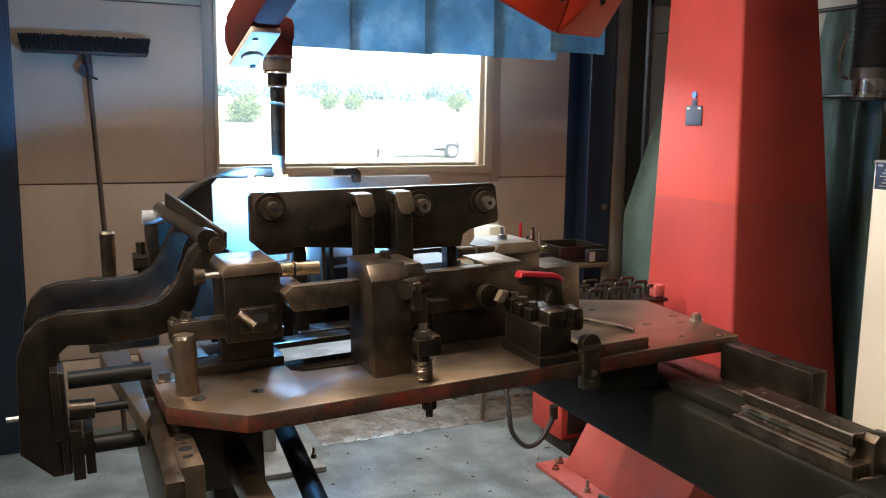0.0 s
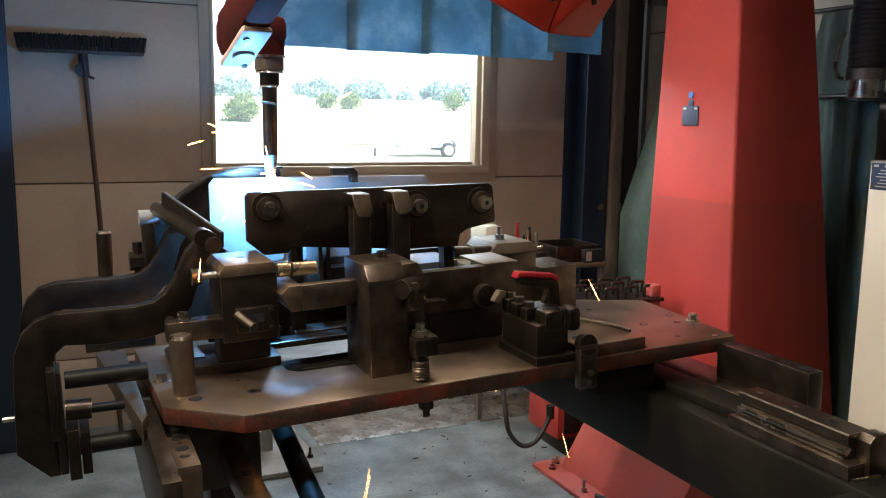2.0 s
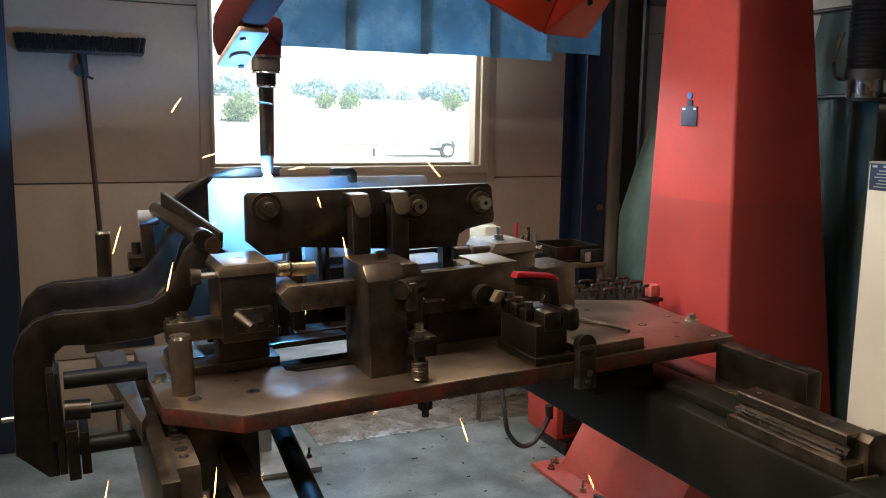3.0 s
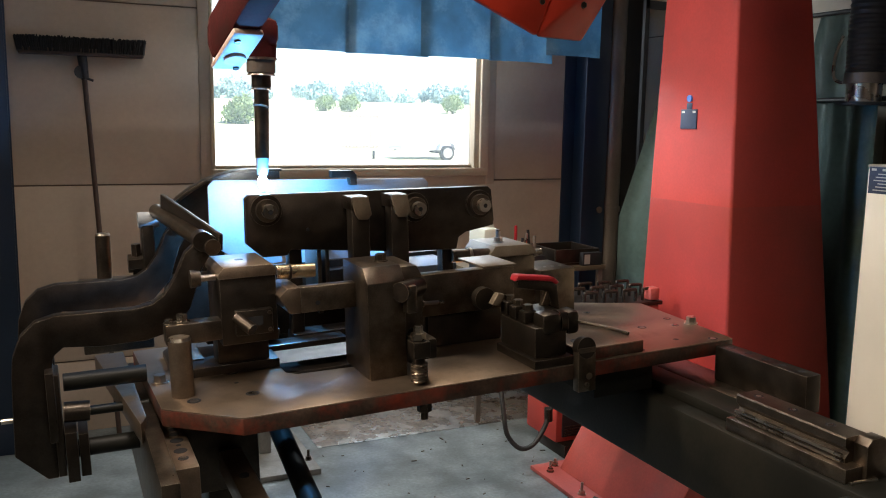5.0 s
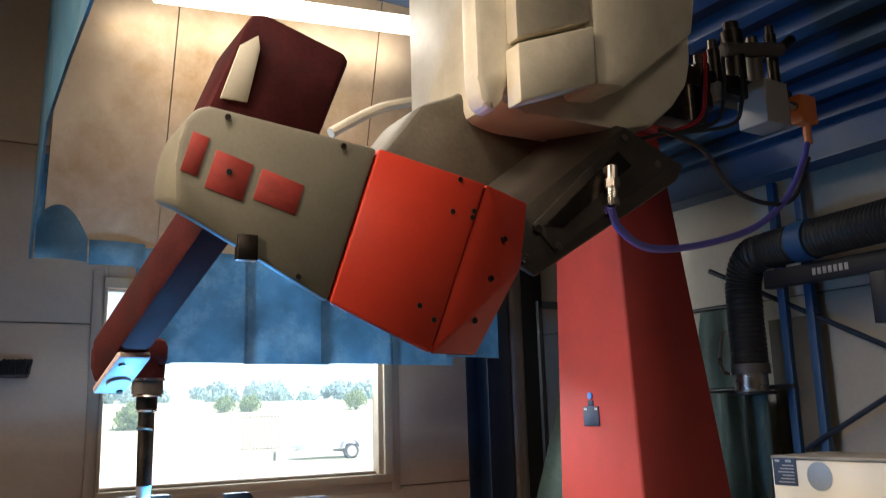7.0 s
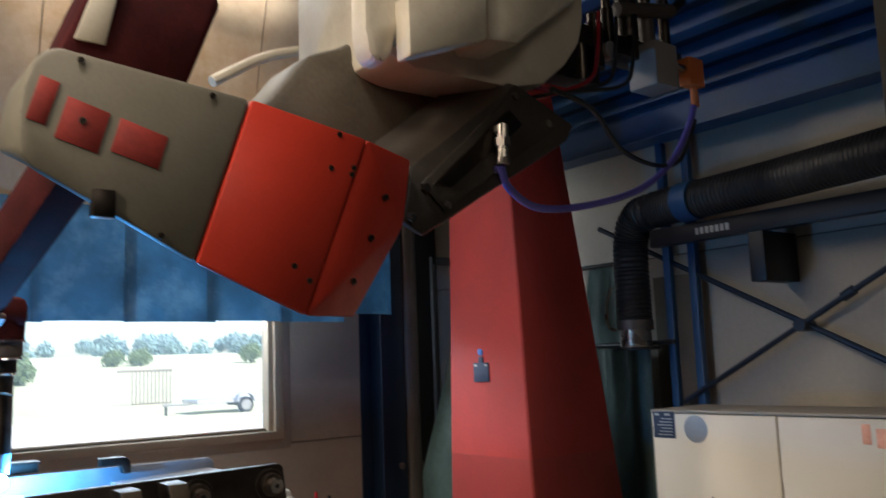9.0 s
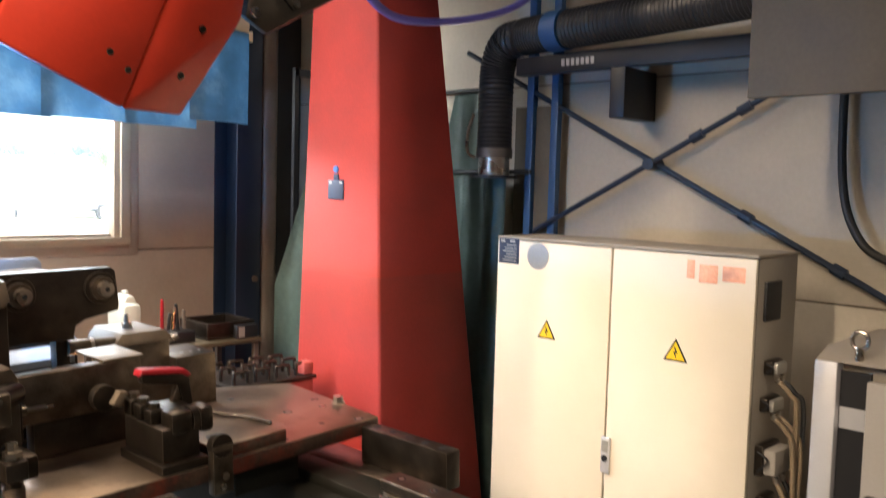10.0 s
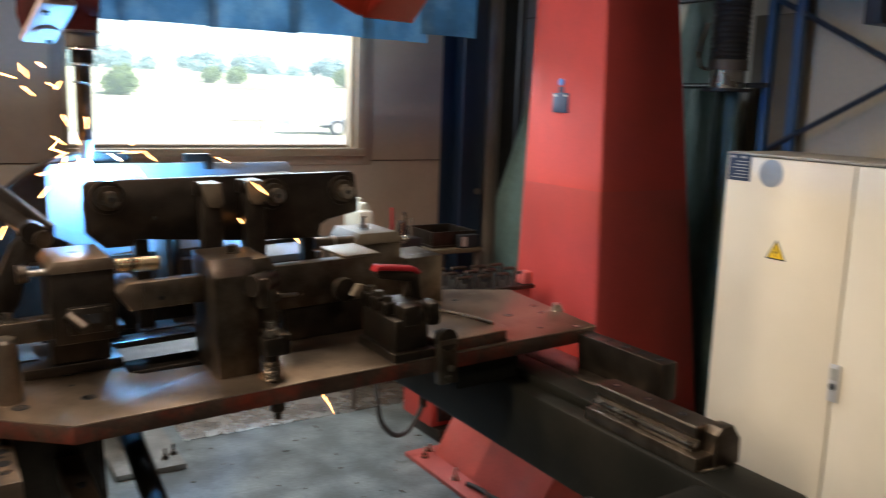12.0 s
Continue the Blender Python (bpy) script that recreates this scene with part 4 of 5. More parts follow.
for k in range(4):
    part("grille_bar", boxed(3.55, 3.86, 3.946, 3.950, 0.108 + 0.016 * k, 0.115 + 0.016 * k, 0.001), BLACK, pn)
part("cable", sweep([(3.50, 3.95, 0.30), (3.44, 3.90, 0.34), (3.40, 3.88, 0.27), (3.37, 3.87, 0.21), (3.30, 3.86, 0.13), (3.22, 3.86, 0.12), (3.16, 3.89, 0.19), (3.15, 3.92, 0.30), (3.17, 4.0, 0.45), (3.22, 4.1, 0.62)], 0.013, 10), RUBBER, pu, "black loop of cable")
part("plug", rod((3.40, 3.88, 0.24), (3.395, 3.878, 0.31), 0.022, seg=12), BLACK, pu)

# ---- the fixture: base plate ----
fp = thing("fixture_plate", "thick brown steel fixture plate with red painted edge", "plate", FX)
outline = [(-0.21, 0.83), (-0.188, 0.175), (0.0, 0.0), (1.68, 0.0), (1.735, 0.58), (1.48, 0.74), (0.6, 0.78), (0.6, 0.36), (0.44, 0.30), (0.23, 0.31), (0.20, 0.34), (0.19, 0.83)]
part("edge", prism(outline, "z", -0.050, -0.004, 0.002), RUSTRED, fp, "worn red painted edge")
top = part("top_face", prism([(x * 0.999 + 0.0007, y * 0.998 + 0.0007) for x, y in outline], "z", -0.004, 0.0, 0.0012), PLATE, fp, "bare worn steel top")
for u, v, rr in ((-0.097, 0.20, 0.020), (0.066, 0.19, 0.020), (0.049, 0.42, 0.020), (0.042, 0.31, 0.007), (1.66, 0.325, 0.014), (1.625, 0.235, 0.014), (1.618, 0.03, 0.017), (1.498, 0.265, 0.016), (1.50, 0.08, 0.010), (1.32, -0.0 + 0.03, 0.010), (1.45, 0.55, 0.013), (1.30, 0.50, 0.010)):
    h = part("hole", rod((u, v, 0.0), (u, v, 0.0006), rr, seg=22), INK, fp)
    part("screw_socket", rod((u, v, 0.0006), (u, v, 0.0010), rr * 0.62, seg=22), BRIGHT if rr > 0.012 else INK, h)
part("bolt", hexbolt(bmesh.new(), -0.165, 0.42, 0.0, 0.019, 0.022), BRIGHT, fp, "hexagon bolt on a washer")
part("bolt", hexbolt(bmesh.new(), 1.693, 0.23, 0.0, 0.018, 0.022), BRIGHT, fp, "hexagon bolt on a washer")
part("stud", rod((0.53, 0.02, -0.10), (0.53, 0.02, -0.05), 0.011, seg=12), BLACK, fp)
part("stud_nut", rod((0.53, 0.02, -0.075), (0.53, 0.02, -0.05), 0.022, seg=6), BLACK, fp)

pin = thing("locating_pin", "thick upright steel locating pin on the plate", "pin", FX)
part("shank", rod((-0.118, 0.262, 0), (-0.118, 0.262, 0.165), 0.0325, seg=28), PLATE, pin)
part("head", rod((-0.118, 0.262, 0.165), (-0.118, 0.262, 0.174), 0.0325, 0.029, 28), BRIGHT, pin, "bright chamfered head")
pb = thing("locating_pin", "upright steel locating pin at the back corner", "pin", FX)
part("shank", rod((-0.27, 1.10, 0.16), (-0.265, 1.10, 0.37), 0.026, seg=24), STEEL, pb)
part("head", rod((-0.265, 1.10, 0.37), (-0.265, 1.10, 0.378), 0.026, 0.023, 24), BRIGHT, pb)
part("base_block", boxed(-0.36, -0.12, 1.03, 1.2, -0.05, 0.20, 0.006), STEEL, pb)
for x in (-0.33, -0.30, -0.16):
    part("bolt", hexbolt(bmesh.new(), x, 1.06, 0.20, 0.016, 0.014), BLACK, pb)
part("nut", rod((-0.19, 1.03, 0.27), (-0.13, 1.03, 0.27), 0.034, seg=6), BLACK, pb)
part("nut", rod((-0.16, 1.03, 0.20), (-0.16, 1.03, 0.34), 0.018, seg=6), BLACK, pb)
part("knob", rod((-0.15, 0.98, 0.43), (-0.08, 0.98, 0.43), 0.028, seg=18), SHEET, pb, "round bright knob")
part("knob_post", boxed(-0.14, -0.10, 0.96, 1.06, 0.20, 0.42, 0.005), BLACK, pb)

# ---- swan-neck clamp arms ----
armpts = [(-0.02, 0.425), (-0.065, 0.385), (-0.10, 0.31), (-0.135, 0.262), (-0.17, 0.240), (-0.22, 0.232), (-0.435, 0.236), (-0.490, 0.222), (-0.530, 0.185), (-0.555, 0.125), (-0.562, 0.06),
          (-0.573, -0.165), (-0.492, -0.248), (-0.462, -0.248), (-0.455, 0.085), (-0.447, 0.118), (-0.420, 0.140), (-0.317, 0.130), (-0.19, 0.132), (-0.12, 0.15), (-0.06, 0.215), (-0.02, 0.33), (0.02, 0.39), (0.03, 0.425), (0.005, 0.445)]
sw = thing("swan_neck_clamp", "pair of black swan-neck clamp arms on a shaft", "clamp", FX)
for v in (0.43, 0.93):
    part("arm", prism(armpts, "y", v, v + 0.045, 0.004), BLACK, sw)
part("shaft", rod((-0.088, 0.96, 0.462), (0.015, 0.415, 0.398), 0.025, seg=24), STEEL, sw, "round steel shaft")
bm = boxed(-0.007, 0.007, 0.0, 0.48, -0.026, 0.026, 0.002)
bm.transform(pose(0.042, 0.43, 0.410, 11, 0, 14))
part("pressure_plate", bm, BLACK, sw, "long black pressure plate")
for w, rr, u0, mt in ((0.035, 0.026, -0.43, BLACK), (-0.06, 0.014, -0.41, STEEL), (-0.17, 0.026, -0.42, PLATE)):
    part("guide_rod", rod((u0, 0.44, w), (-0.20, 0.44, w - 0.004), rr, seg=22), GREYBEAM, sw, "dark turned guide rod")
part("thread_sleeve", rod((-0.435, 0.44, -0.055), (-0.365, 0.44, -0.06), 0.030, seg=22), BLACK, sw)
for u0, u1, w0, w1, v0 in ((-0.462, -0.44, -0.235, 0.07, 0.40), (-0.438, -0.405, -0.25, -0.10, 0.38), (-0.475, -0.452, -0.12, 0.085, 0.37), (-0.402, -0.375, -0.245, -0.115, 0.40)):
    part("yoke_plate", boxed(u0, u1, v0, v0 + 0.12, w0, w1, 0.003), BLACK, sw)
for v in (0.425, 0.925):
    part("shaft_boss", rod((-0.012, v - 0.006, 0.418), (-0.012, v + 0.056, 0.418), 0.030, seg=24), BLACK, sw)
part("cross_pin", rod((-0.60, 0.45, -0.06), (-0.56, 0.45, -0.06), 0.008, seg=12), BRIGHT, sw)
part("side_plate", prism([(-0.33, 0.95), (-0.235, 0.95), (-0.225, 0.22), (-0.245, 0.16)], "z", -0.09, -0.03, 0.003), PLATE, sw, "brown side plate")

# ---- left clamp block with golden pin ----
lbk = thing("clamp_block", "dark steel clamp block with a golden pin", "clamp", FX)
part("foot", boxed(-0.07, 0.20, 0.41, 0.66, 0, 0.030, 0.004), BLACK, lbk)
part("lower_body", boxed(0.012, 0.17, 0.42, 0.515, 0.030, 0.12, 0.003), BLACK, lbk)
part("foot_block", prism([(-0.125, 0.02), (-0.10, 0.035), (-0.02, 0.035), (-0.02, 0.0), (-0.125, 0.0)], "y", 0.50, 0.70, 0.002), STEEL, lbk)
part("body", boxed(0.008, 0.175, 0.30, 0.52, 0.12, 0.320, 0.004), BLACK, lbk)
part("cap", prism([(0.006, 0.320), (0.006, 0.335), (0.022, 0.354), (0.165, 0.354), (0.178, 0.335), (0.178, 0.320)], "y", 0.295, 0.53, 0.002), PLATE, lbk, "brown chamfered cap")
part("cap_hole", rod((0.09, 0.42, 0.354), (0.09, 0.42, 0.3547), 0.014, seg=18), INK, lbk)
part("lug", boxed(0.045, 0.155, 0.275, 0.30, 0.15, 0.225, 0.004), BLACK, lbk)
for x, z in ((0.055, 0.213), (0.145, 0.213), (0.145, 0.162)):
    part("lug_screw", rod((x, 0.2715, z), (x, 0.276, z), 0.006, seg=12), STEEL, lbk)
part("lug_slot", boxed(0.062, 0.125, 0.2735, 0.2755, 0.178, 0.205), INK, lbk)
part("handle_pin", rod((0.05, 0.285, 0.205), (0.085, 0.235, 0.175), 0.018, seg=20), BLACK, lbk)
part("knob", rod((-0.065, 0.36, 0.318), (-0.036, 0.36, 0.318), 0.027, 0.023, 24), STEEL, lbk, "turned steel knob")
part("stem", rod((-0.036, 0.36, 0.318), (0.01, 0.36, 0.318), 0.010, seg=18), BRIGHT, lbk)
part("pin", rod((0.185, 0.34, 0.318), (0.305, 0.34, 0.314), 0.0215, seg=26), BRASS, lbk, "golden turned pin")
part("pin_ring", rod((0.222, 0.34, 0.317), (0.230, 0.34, 0.3165), 0.0245, seg=26), BLACK, lbk)
part("stop_bar", boxed(-0.15, 0.01, 0.30, 0.36, 0.14, 0.20, 0.004), STEEL, lbk)
part("bolt", hexbolt(bmesh.new(), -0.10, 0.33, 0.20, 0.017, 0.020), BRIGHT, lbk)
part("bolt", hexbolt(bmesh.new(), -0.138, 0.32, 0.20, 0.012, 0.012), BRIGHT, lbk)
part("link_plate", boxed(0.0, 0.24, 0.56, 0.70, 0.06, 0.085, 0.004), BLACK, lbk)
part("slide", boxed(0.19, 0.46, 0.52, 0.60, 0.02, 0.04, 0.003), BLACK, lbk, "dark ground slide")

# ---- middle post and bars ----
mb = thing("support_block", "tall dark steel support block bolted to the plate", "block", FX)
part("body", prism([(0.135, 0.0), (0.365, 0.0), (0.365, 0.338), (0.175, 0.338), (0.135, 0.295)], "x", 0.405, 0.525, 0.003), STEEL, mb)
half = [(0.525, 0.0), (0.537, 0.0), (0.537, 0.115)] + [(0.5585 - 0.0215 * math.cos(a), 0.115 + 0.024 * math.sin(a)) for a in [k * math.pi / 8 for k in range(1, 8)]] + [(0.580, 0.115), (0.580, 0.0), (0.592, 0.0), (0.592, 0.300), (0.575, 0.332), (0.525, 0.332)]
part("slotted_half", prism(half, "y", 0.165, 0.36, 0.002), STEEL, mb, "half with an arched slot")
part("bolt", hexbolt(bmesh.new(), 0.495, 0.26, 0.338, 0.017, 0.020), BLACK, mb)
part("roller", rod((0.585, 0.175, 0.265), (0.50, 0.115, 0.265), 0.030, seg=22), BLACK, mb)
part("roller_arm", boxed(0.515, 0.55, 0.10, 0.14, 0.20, 0.285, 0.006), STEEL, mb)
part("notch_block", boxed(0.53, 0.60, 0.07, 0.175, 0.06, 0.125, 0.012), BLACK, mb)
part("ledge", boxed(0.585, 0.61, 0.20, 0.36, 0.12, 0.25, 0.004), BLACK, mb)
sp = thing("spring_stop", "steel bolt with coil spring on the plate", "stop", FX)
part("stem", rod((0.528, 0.048, 0), (0.528, 0.048, 0.10), 0.017, seg=20), BLACK, sp)
helix = [(0.528 + 0.022 * math.cos(k * 0.7), 0.048 + 0.022 * math.sin(k * 0.7), 0.006 + 0.0009 * k) for k in range(64)]
part("spring", sweep(helix, 0.0042, 6), STEEL, sp, "coil spring")
part("block", boxed(0.502, 0.556, 0.022, 0.075, 0.082, 0.132, 0.004), BLACK, sp)
part("nut", rod((0.528, 0.048, 0.135), (0.528, 0.048, 0.155), 0.023, seg=6), BRIGHT, sp)
part("head", rod((0.528, 0.048, 0.155), (0.528, 0.048, 0.175), 0.014, seg=6), BRIGHT, sp)

fb = thing("cross_bar", "dark rectangular steel bar across the fixture", "bar", FX)
part("bar", boxed(0.235, 0.44, 0.245, 0.285, 0.205, 0.283, 0.003), STEEL, fb)
part("shoe", prism([(0.20, 0.205), (0.235, 0.205), (0.235, 0.283), (0.195, 0.283), (0.17, 0.26)], "y", 0.245, 0.42, 0.003), PLATE, fb)
part("hole", rod((0.285, 0.244, 0.232), (0.285, 0.246, 0.232), 0.007, seg=12), INK, fb)
rbr = thing("cross_bar", "dark rectangular steel bar with ledge across the fixture", "bar", FX)
part("bar", boxed(0.60, 1.02, 0.36, 0.41, 0.115, 0.258, 0.003), STEEL, rbr)
part("ledge", prism([(0.358, 0.258), (0.358, 0.266), (0.56, 0.266), (0.56, 0.258)], "x", 0.90, 1.03, 0.002), WORN, rbr, "brown worn ledge")
part("leg", boxed(0.70, 0.98, 0.38, 0.44, 0.0, 0.115, 0.004), BLACK, rbr)
part("screw", rod((0.655, 0.34, 0.168), (0.745, 0.35, 0.162), 0.007, seg=12), BRIGHT, rbr, "thin bright screw")
part("screw_nut", rod((0.63, 0.335, 0.17), (0.665, 0.34, 0.168), 0.016, seg=6), STEEL, rbr)
part("slide", boxed(0.61, 0.80, 0.50, 0.60, 0.07, 0.10, 0.003), PLATE, rbr, "brown ground slide")

# ---- beam with bosses and uprights ----
bmx = thing("clamp_beam", "long black steel beam plate with round bosses", "beam", FX)
part("beam", prism([(0.155, 0.520), (0.168, 0.533), (1.046, 0.515), (1.060, 0.502), (1.070, 0.390), (1.066, 0.370), (0.955, 0.352), (0.925, 0.335), (0.915, 0.292), (0.70, 0.300), (0.30, 0.342), (0.288, 0.322), (0.205, 0.322), (0.152, 0.372)], "y", 0.60, 0.632, 0.003), BLACK, bmx)
for u, w in ((0.222, 0.480), (0.750, 0.456), (1.005, 0.452)):
    b = part("boss", rod((u, 0.572, w), (u, 0.600, w), 0.038, seg=28), STEEL, bmx, "turned steel boss")
    part("washer", rod((u, 0.590, w), (u, 0.600, w), 0.052, seg=28), BLACK, b)
    part("pin", rod((u + 0.004, 0.548, w - 0.002), (u + 0.003, 0.573, w - 0.001), 0.024, seg=24), BRIGHT, b)
    part("centre", rod((u + 0.0042, 0.5472, w - 0.002), (u + 0.004, 0.549, w - 0.002), 0.008, seg=14), INK, b)
part("screw", rod((0.36, 0.594, 0.405), (0.36, 0.600, 0.405), 0.006, seg=10), INK, bmx)
for u in (0.485, 0.625):
    up = part("upright", boxed(u, u + 0.062, 0.50, 0.56, 0.0, 0.500, 0.003), BLACK, bmx, "black upright bar")
    part("hook", prism([(u - 0.004, 0.517), (u + 0.055, 0.515), (u + 0.066, 0.455), (u + 0.050, 0.438), (u + 0.022, 0.440), (u + 0.012, 0.455)], "y", 0.485, 0.50, 0.002), WORN, up, "worn pale hook face")
    part("head", boxed(u, u + 0.062, 0.50, 0.60, 0.47, 0.516, 0.003), BLACK, up)
part("tie", boxed(0.30, 0.95, 0.605, 0.70, 0.0, 0.045, 0.003), BLACK, bmx)
part("rear_post", boxed(0.87, 0.915, 0.632, 0.68, 0.0, 0.40, 0.004), BLACK, bmx)
part("rear_post", boxed(0.30, 0.345, 0.632, 0.68, 0.0, 0.40, 0.004), BLACK, bmx)

# ---- workpiece being welded ----
wp = thing("workpiece", "pale steel sheet bracket being welded, blue in arc light", "workpiece", FX)
part("sheet", prism([(0.10, 0.535), (0.12, 0.556), (0.955, 0.524), (0.972, 0.505), (0.972, 0.44), (0.36, 0.44), (0.36, 0.235), (0.25, 0.225), (0.095, 0.32)], "y", 0.985, 1.0, 0.001), SHEET, wp)
part("flange", prism([(0.985, 0.480), (0.66, 0.480), (0.66, 0.489), (0.985, 0.489)], "x", 0.60, 0.95, 0.001), SHEET, wp)
part("back_panel", boxed(0.36, 0.60, 0.92, 0.93, 0.10, 0.46, 0.001), SHEET, wp)
# Dark sheet added so that the gaps under the beam stay dark.
part("rear_shield", boxed(0.12, 1.05, 0.90, 0.915, -0.05, 0.24, 0.002), BLACK, wp, "dark backing sheet added behind the gaps")
part("web", boxed(0.44, 0.455, 0.68, 0.90, 0.10, 0.36, 0.001), STEEL, wp)
part("channel", boxed(0.66, 0.95, 0.68, 0.90, 0.20, 0.225, 0.002), SHEET, wp)
part("channel_side", prism([(0.68, 0.225), (0.68, 0.30), (0.89, 0.33), (0.89, 0.225)], "x", 0.66, 0.675, 0.001), SHEET, wp)
part("end_plate", boxed(0.40, 0.415, 0.64, 0.80, 0.10, 0.33, 0.001), STEEL, wp)
part("notch_tab", prism([(0.555, 0.575), (0.64, 0.572), (0.655, 0.555), (0.655, 0.515), (0.63, 0.515), (0.625, 0.545), (0.555, 0.548)], "y", 0.94, 0.98, 0.002), BLACK, wp, "small black stop tab")
part("stand", boxed(0.20, 0.90, 0.80, 0.86, 0.0, 0.22, 0.004), BLACK, wp)
part("stand", boxed(0.15, 0.20, 0.74, 0.80, -0.05, 0.22, 0.004), BLACK, wp)
hs = thing("arched_guard", "dark arched sheet guard behind the workpiece", "guard", FX)
arch = [(0.28 - 0.44 * math.cos(a), 0.146 + 0.44 * math.sin(a)) for a in [math.radians(12 + k * 78 / 18) for k in range(19)]]
part("web", prism(arch + [(0.40, 0.578), (0.40, 0.54), (0.17, 0.54), (0.17, 0.20), (-0.149, 0.20)], "y", 1.13, 1.142), BLACK, hs)
part("rim", prism(arch + [(0.40, 0.580), (0.40, 0.572)] + [(x + 0.006, z - 0.012) for x, z in arch[::-1]], "y", 1.09, 1.16, 0.001), BLACK, hs)
part("foot", boxed(-0.06, 0.20, 1.06, 1.16, -0.20, 0.20, 0.004), BLACK, hs)

# ---- right-hand rear blocks ----
rk = thing("clamp_block", "dark steel clamp block with worn brown cap and pin", "clamp", FX)
part("body", boxed(1.06, 1.245, 0.60, 0.80, 0.0, 0.245, 0.004), STEEL, rk)
part("cap", prism([(1.05, 0.245), (1.05, 0.258), (1.075, 0.288), (1.225, 0.284), (1.25, 0.258), (1.25, 0.245)], "y", 0.595, 0.81, 0.002), WORN, rk, "brown chamfered cap")
part("bolt", hexbolt(bmesh.new(), 1.14, 0.70, 0.286, 0.017, 0.016, 0.03), BRIGHT, rk)
part("pin", rod((0.905, 0.63, 0.262), (1.06, 0.63, 0.255), 0.024, seg=24), STEEL, rk, "turned steel pin")
part("pin_ring", rod((0.975, 0.63, 0.259), (0.985, 0.63, 0.2585), 0.028, seg=24), BRIGHT, rk)
part("knob", rod((1.25, 0.66, 0.235), (1.30, 0.64, 0.245), 0.020, 0.012, 18), BRIGHT, rk)
r2 = thing("end_block", "square dark steel block on the plate", "block", FX)
part("body", boxed(1.245, 1.40, 0.56, 0.76, 0.0, 0.185, 0.004), STEEL, r2)
for x in (1.30, 1.335, 1.37):
    part("screw_hole", rod((x, 0.62, 0.185), (x, 0.62, 0.1856), 0.007, seg=12), SILVER, r2)
part("stub", rod((1.40, 0.66, 0.12), (1.43, 0.66, 0.12), 0.016, seg=16), BRIGHT, r2)

# ---- toggle clamp ----
tc = thing("toggle_clamp", "black toggle clamp with a red plastic grip", "clamp", FX)
part("base", boxed(0.892, 1.035, 0.0, 0.25, 0.0, 0.028, 0.003), BLACK, tc)
part("body", boxed(0.905, 1.02, 0.02, 0.245, 0.028, 0.125, 0.006), BLACK, tc)
for v, h in ((0.228, 0.172), (0.170, 0.168), (0.108, 0.164)):
    part("link", boxed(0.906, 0.955, v - 0.022, v + 0.022, 0.125, h, 0.007), BLACK, tc)
    part("link_bolt", rod((0.93, v, h), (0.93, v, h + 0.018), 0.016, seg=6), STEEL, tc)
part("pivot_block", boxed(0.93, 1.0, 0.012, 0.085, 0.10, 0.168, 0.016), BLACK, tc)
part("cam_plate", rod((1.0, 0.05, 0.13), (1.022, 0.05, 0.13), 0.038, seg=26), BLACK, tc)
part("roller", boxed(1.022, 1.07, 0.018, 0.09, 0.088, 0.168, 0.018), BLACK, tc)
part("yoke", boxed(0.96, 1.04, 0.09, 0.20, 0.125, 0.158, 0.008), BLACK, tc)
part("neck", prism([(1.03, 0.135), (1.065, 0.235), (1.045, 0.25), (1.0, 0.135)], "y", 0.155, 0.175, 0.003), STEEL, tc)
part("lever", prism([(0.915, 0.245), (0.925, 0.262), (1.045, 0.245), (1.065, 0.225), (1.075, 0.14), (1.045, 0.14), (1.03, 0.205), (0.92, 0.228)], "y", 0.15, 0.18, 0.003), BLACK, tc)
part("grip", prism([(0.905, 0.250), (0.915, 0.272), (1.05, 0.252), (1.072, 0.232), (1.058, 0.225), (1.04, 0.238), (0.918, 0.255)], "y", 0.143, 0.187, 0.005), REDGRIP, tc, "red plastic grip")
part("cam_disc", rod((0.868, 0.28, 0.172), (0.868, 0.31, 0.172), 0.038, seg=26), BLACK, tc)
part("wear_pad", prism([(0.862, 0.165), (0.885, 0.20), (0.91, 0.195), (0.888, 0.158)], "y", 0.22, 0.25, 0.002), WORN, tc)

# pad and stop at the right
pd = thing("riser_pad", "flat steel riser pad with red painted edge", "pad", FX)
pp = [(1.06, 0.012), (1.31, 0.012), (1.335, 0.06), (1.32, 0.26), (1.15, 0.36), (1.06, 0.32)]
part("edge", prism(pp, "z", 0.0, 0.036, 0.002), RUSTRED, pd)
part("top_face", prism(pp, "z", 0.036, 0.040, 0.0012), PLATE, pd)
part("hook", sweep([(1.10, 0.345, 0.046), (1.20, 0.33, 0.05), (1.27, 0.20, 0.048), (1.30, 0.08, 0.046)], 0.006, 8), BLACK, pd, "thin bent rod")
part("slot", rod((1.115, 0.10, 0.04), (1.115, 0.10, 0.0406), 0.026, seg=22), INK, pd)
st = thing("edge_stop", "dark steel stop screwed to the plate edge", "stop", FX)
part("body", boxed(1.03, 1.095, -0.032, 0.0, -0.085, 0.058, 0.004), STEEL, st)
part("cap", rod((1.062, 0.0, 0.052), (1.062, -0.03, 0.056), 0.034, seg=22), BLACK, st)
for z in (-0.065, -0.035):
    part("screw", rod((1.065 + 0.3 * (z + 0.05), -0.034, z), (1.065 + 0.3 * (z + 0.05), -0.030, z), 0.011, seg=14), BRIGHT, st)

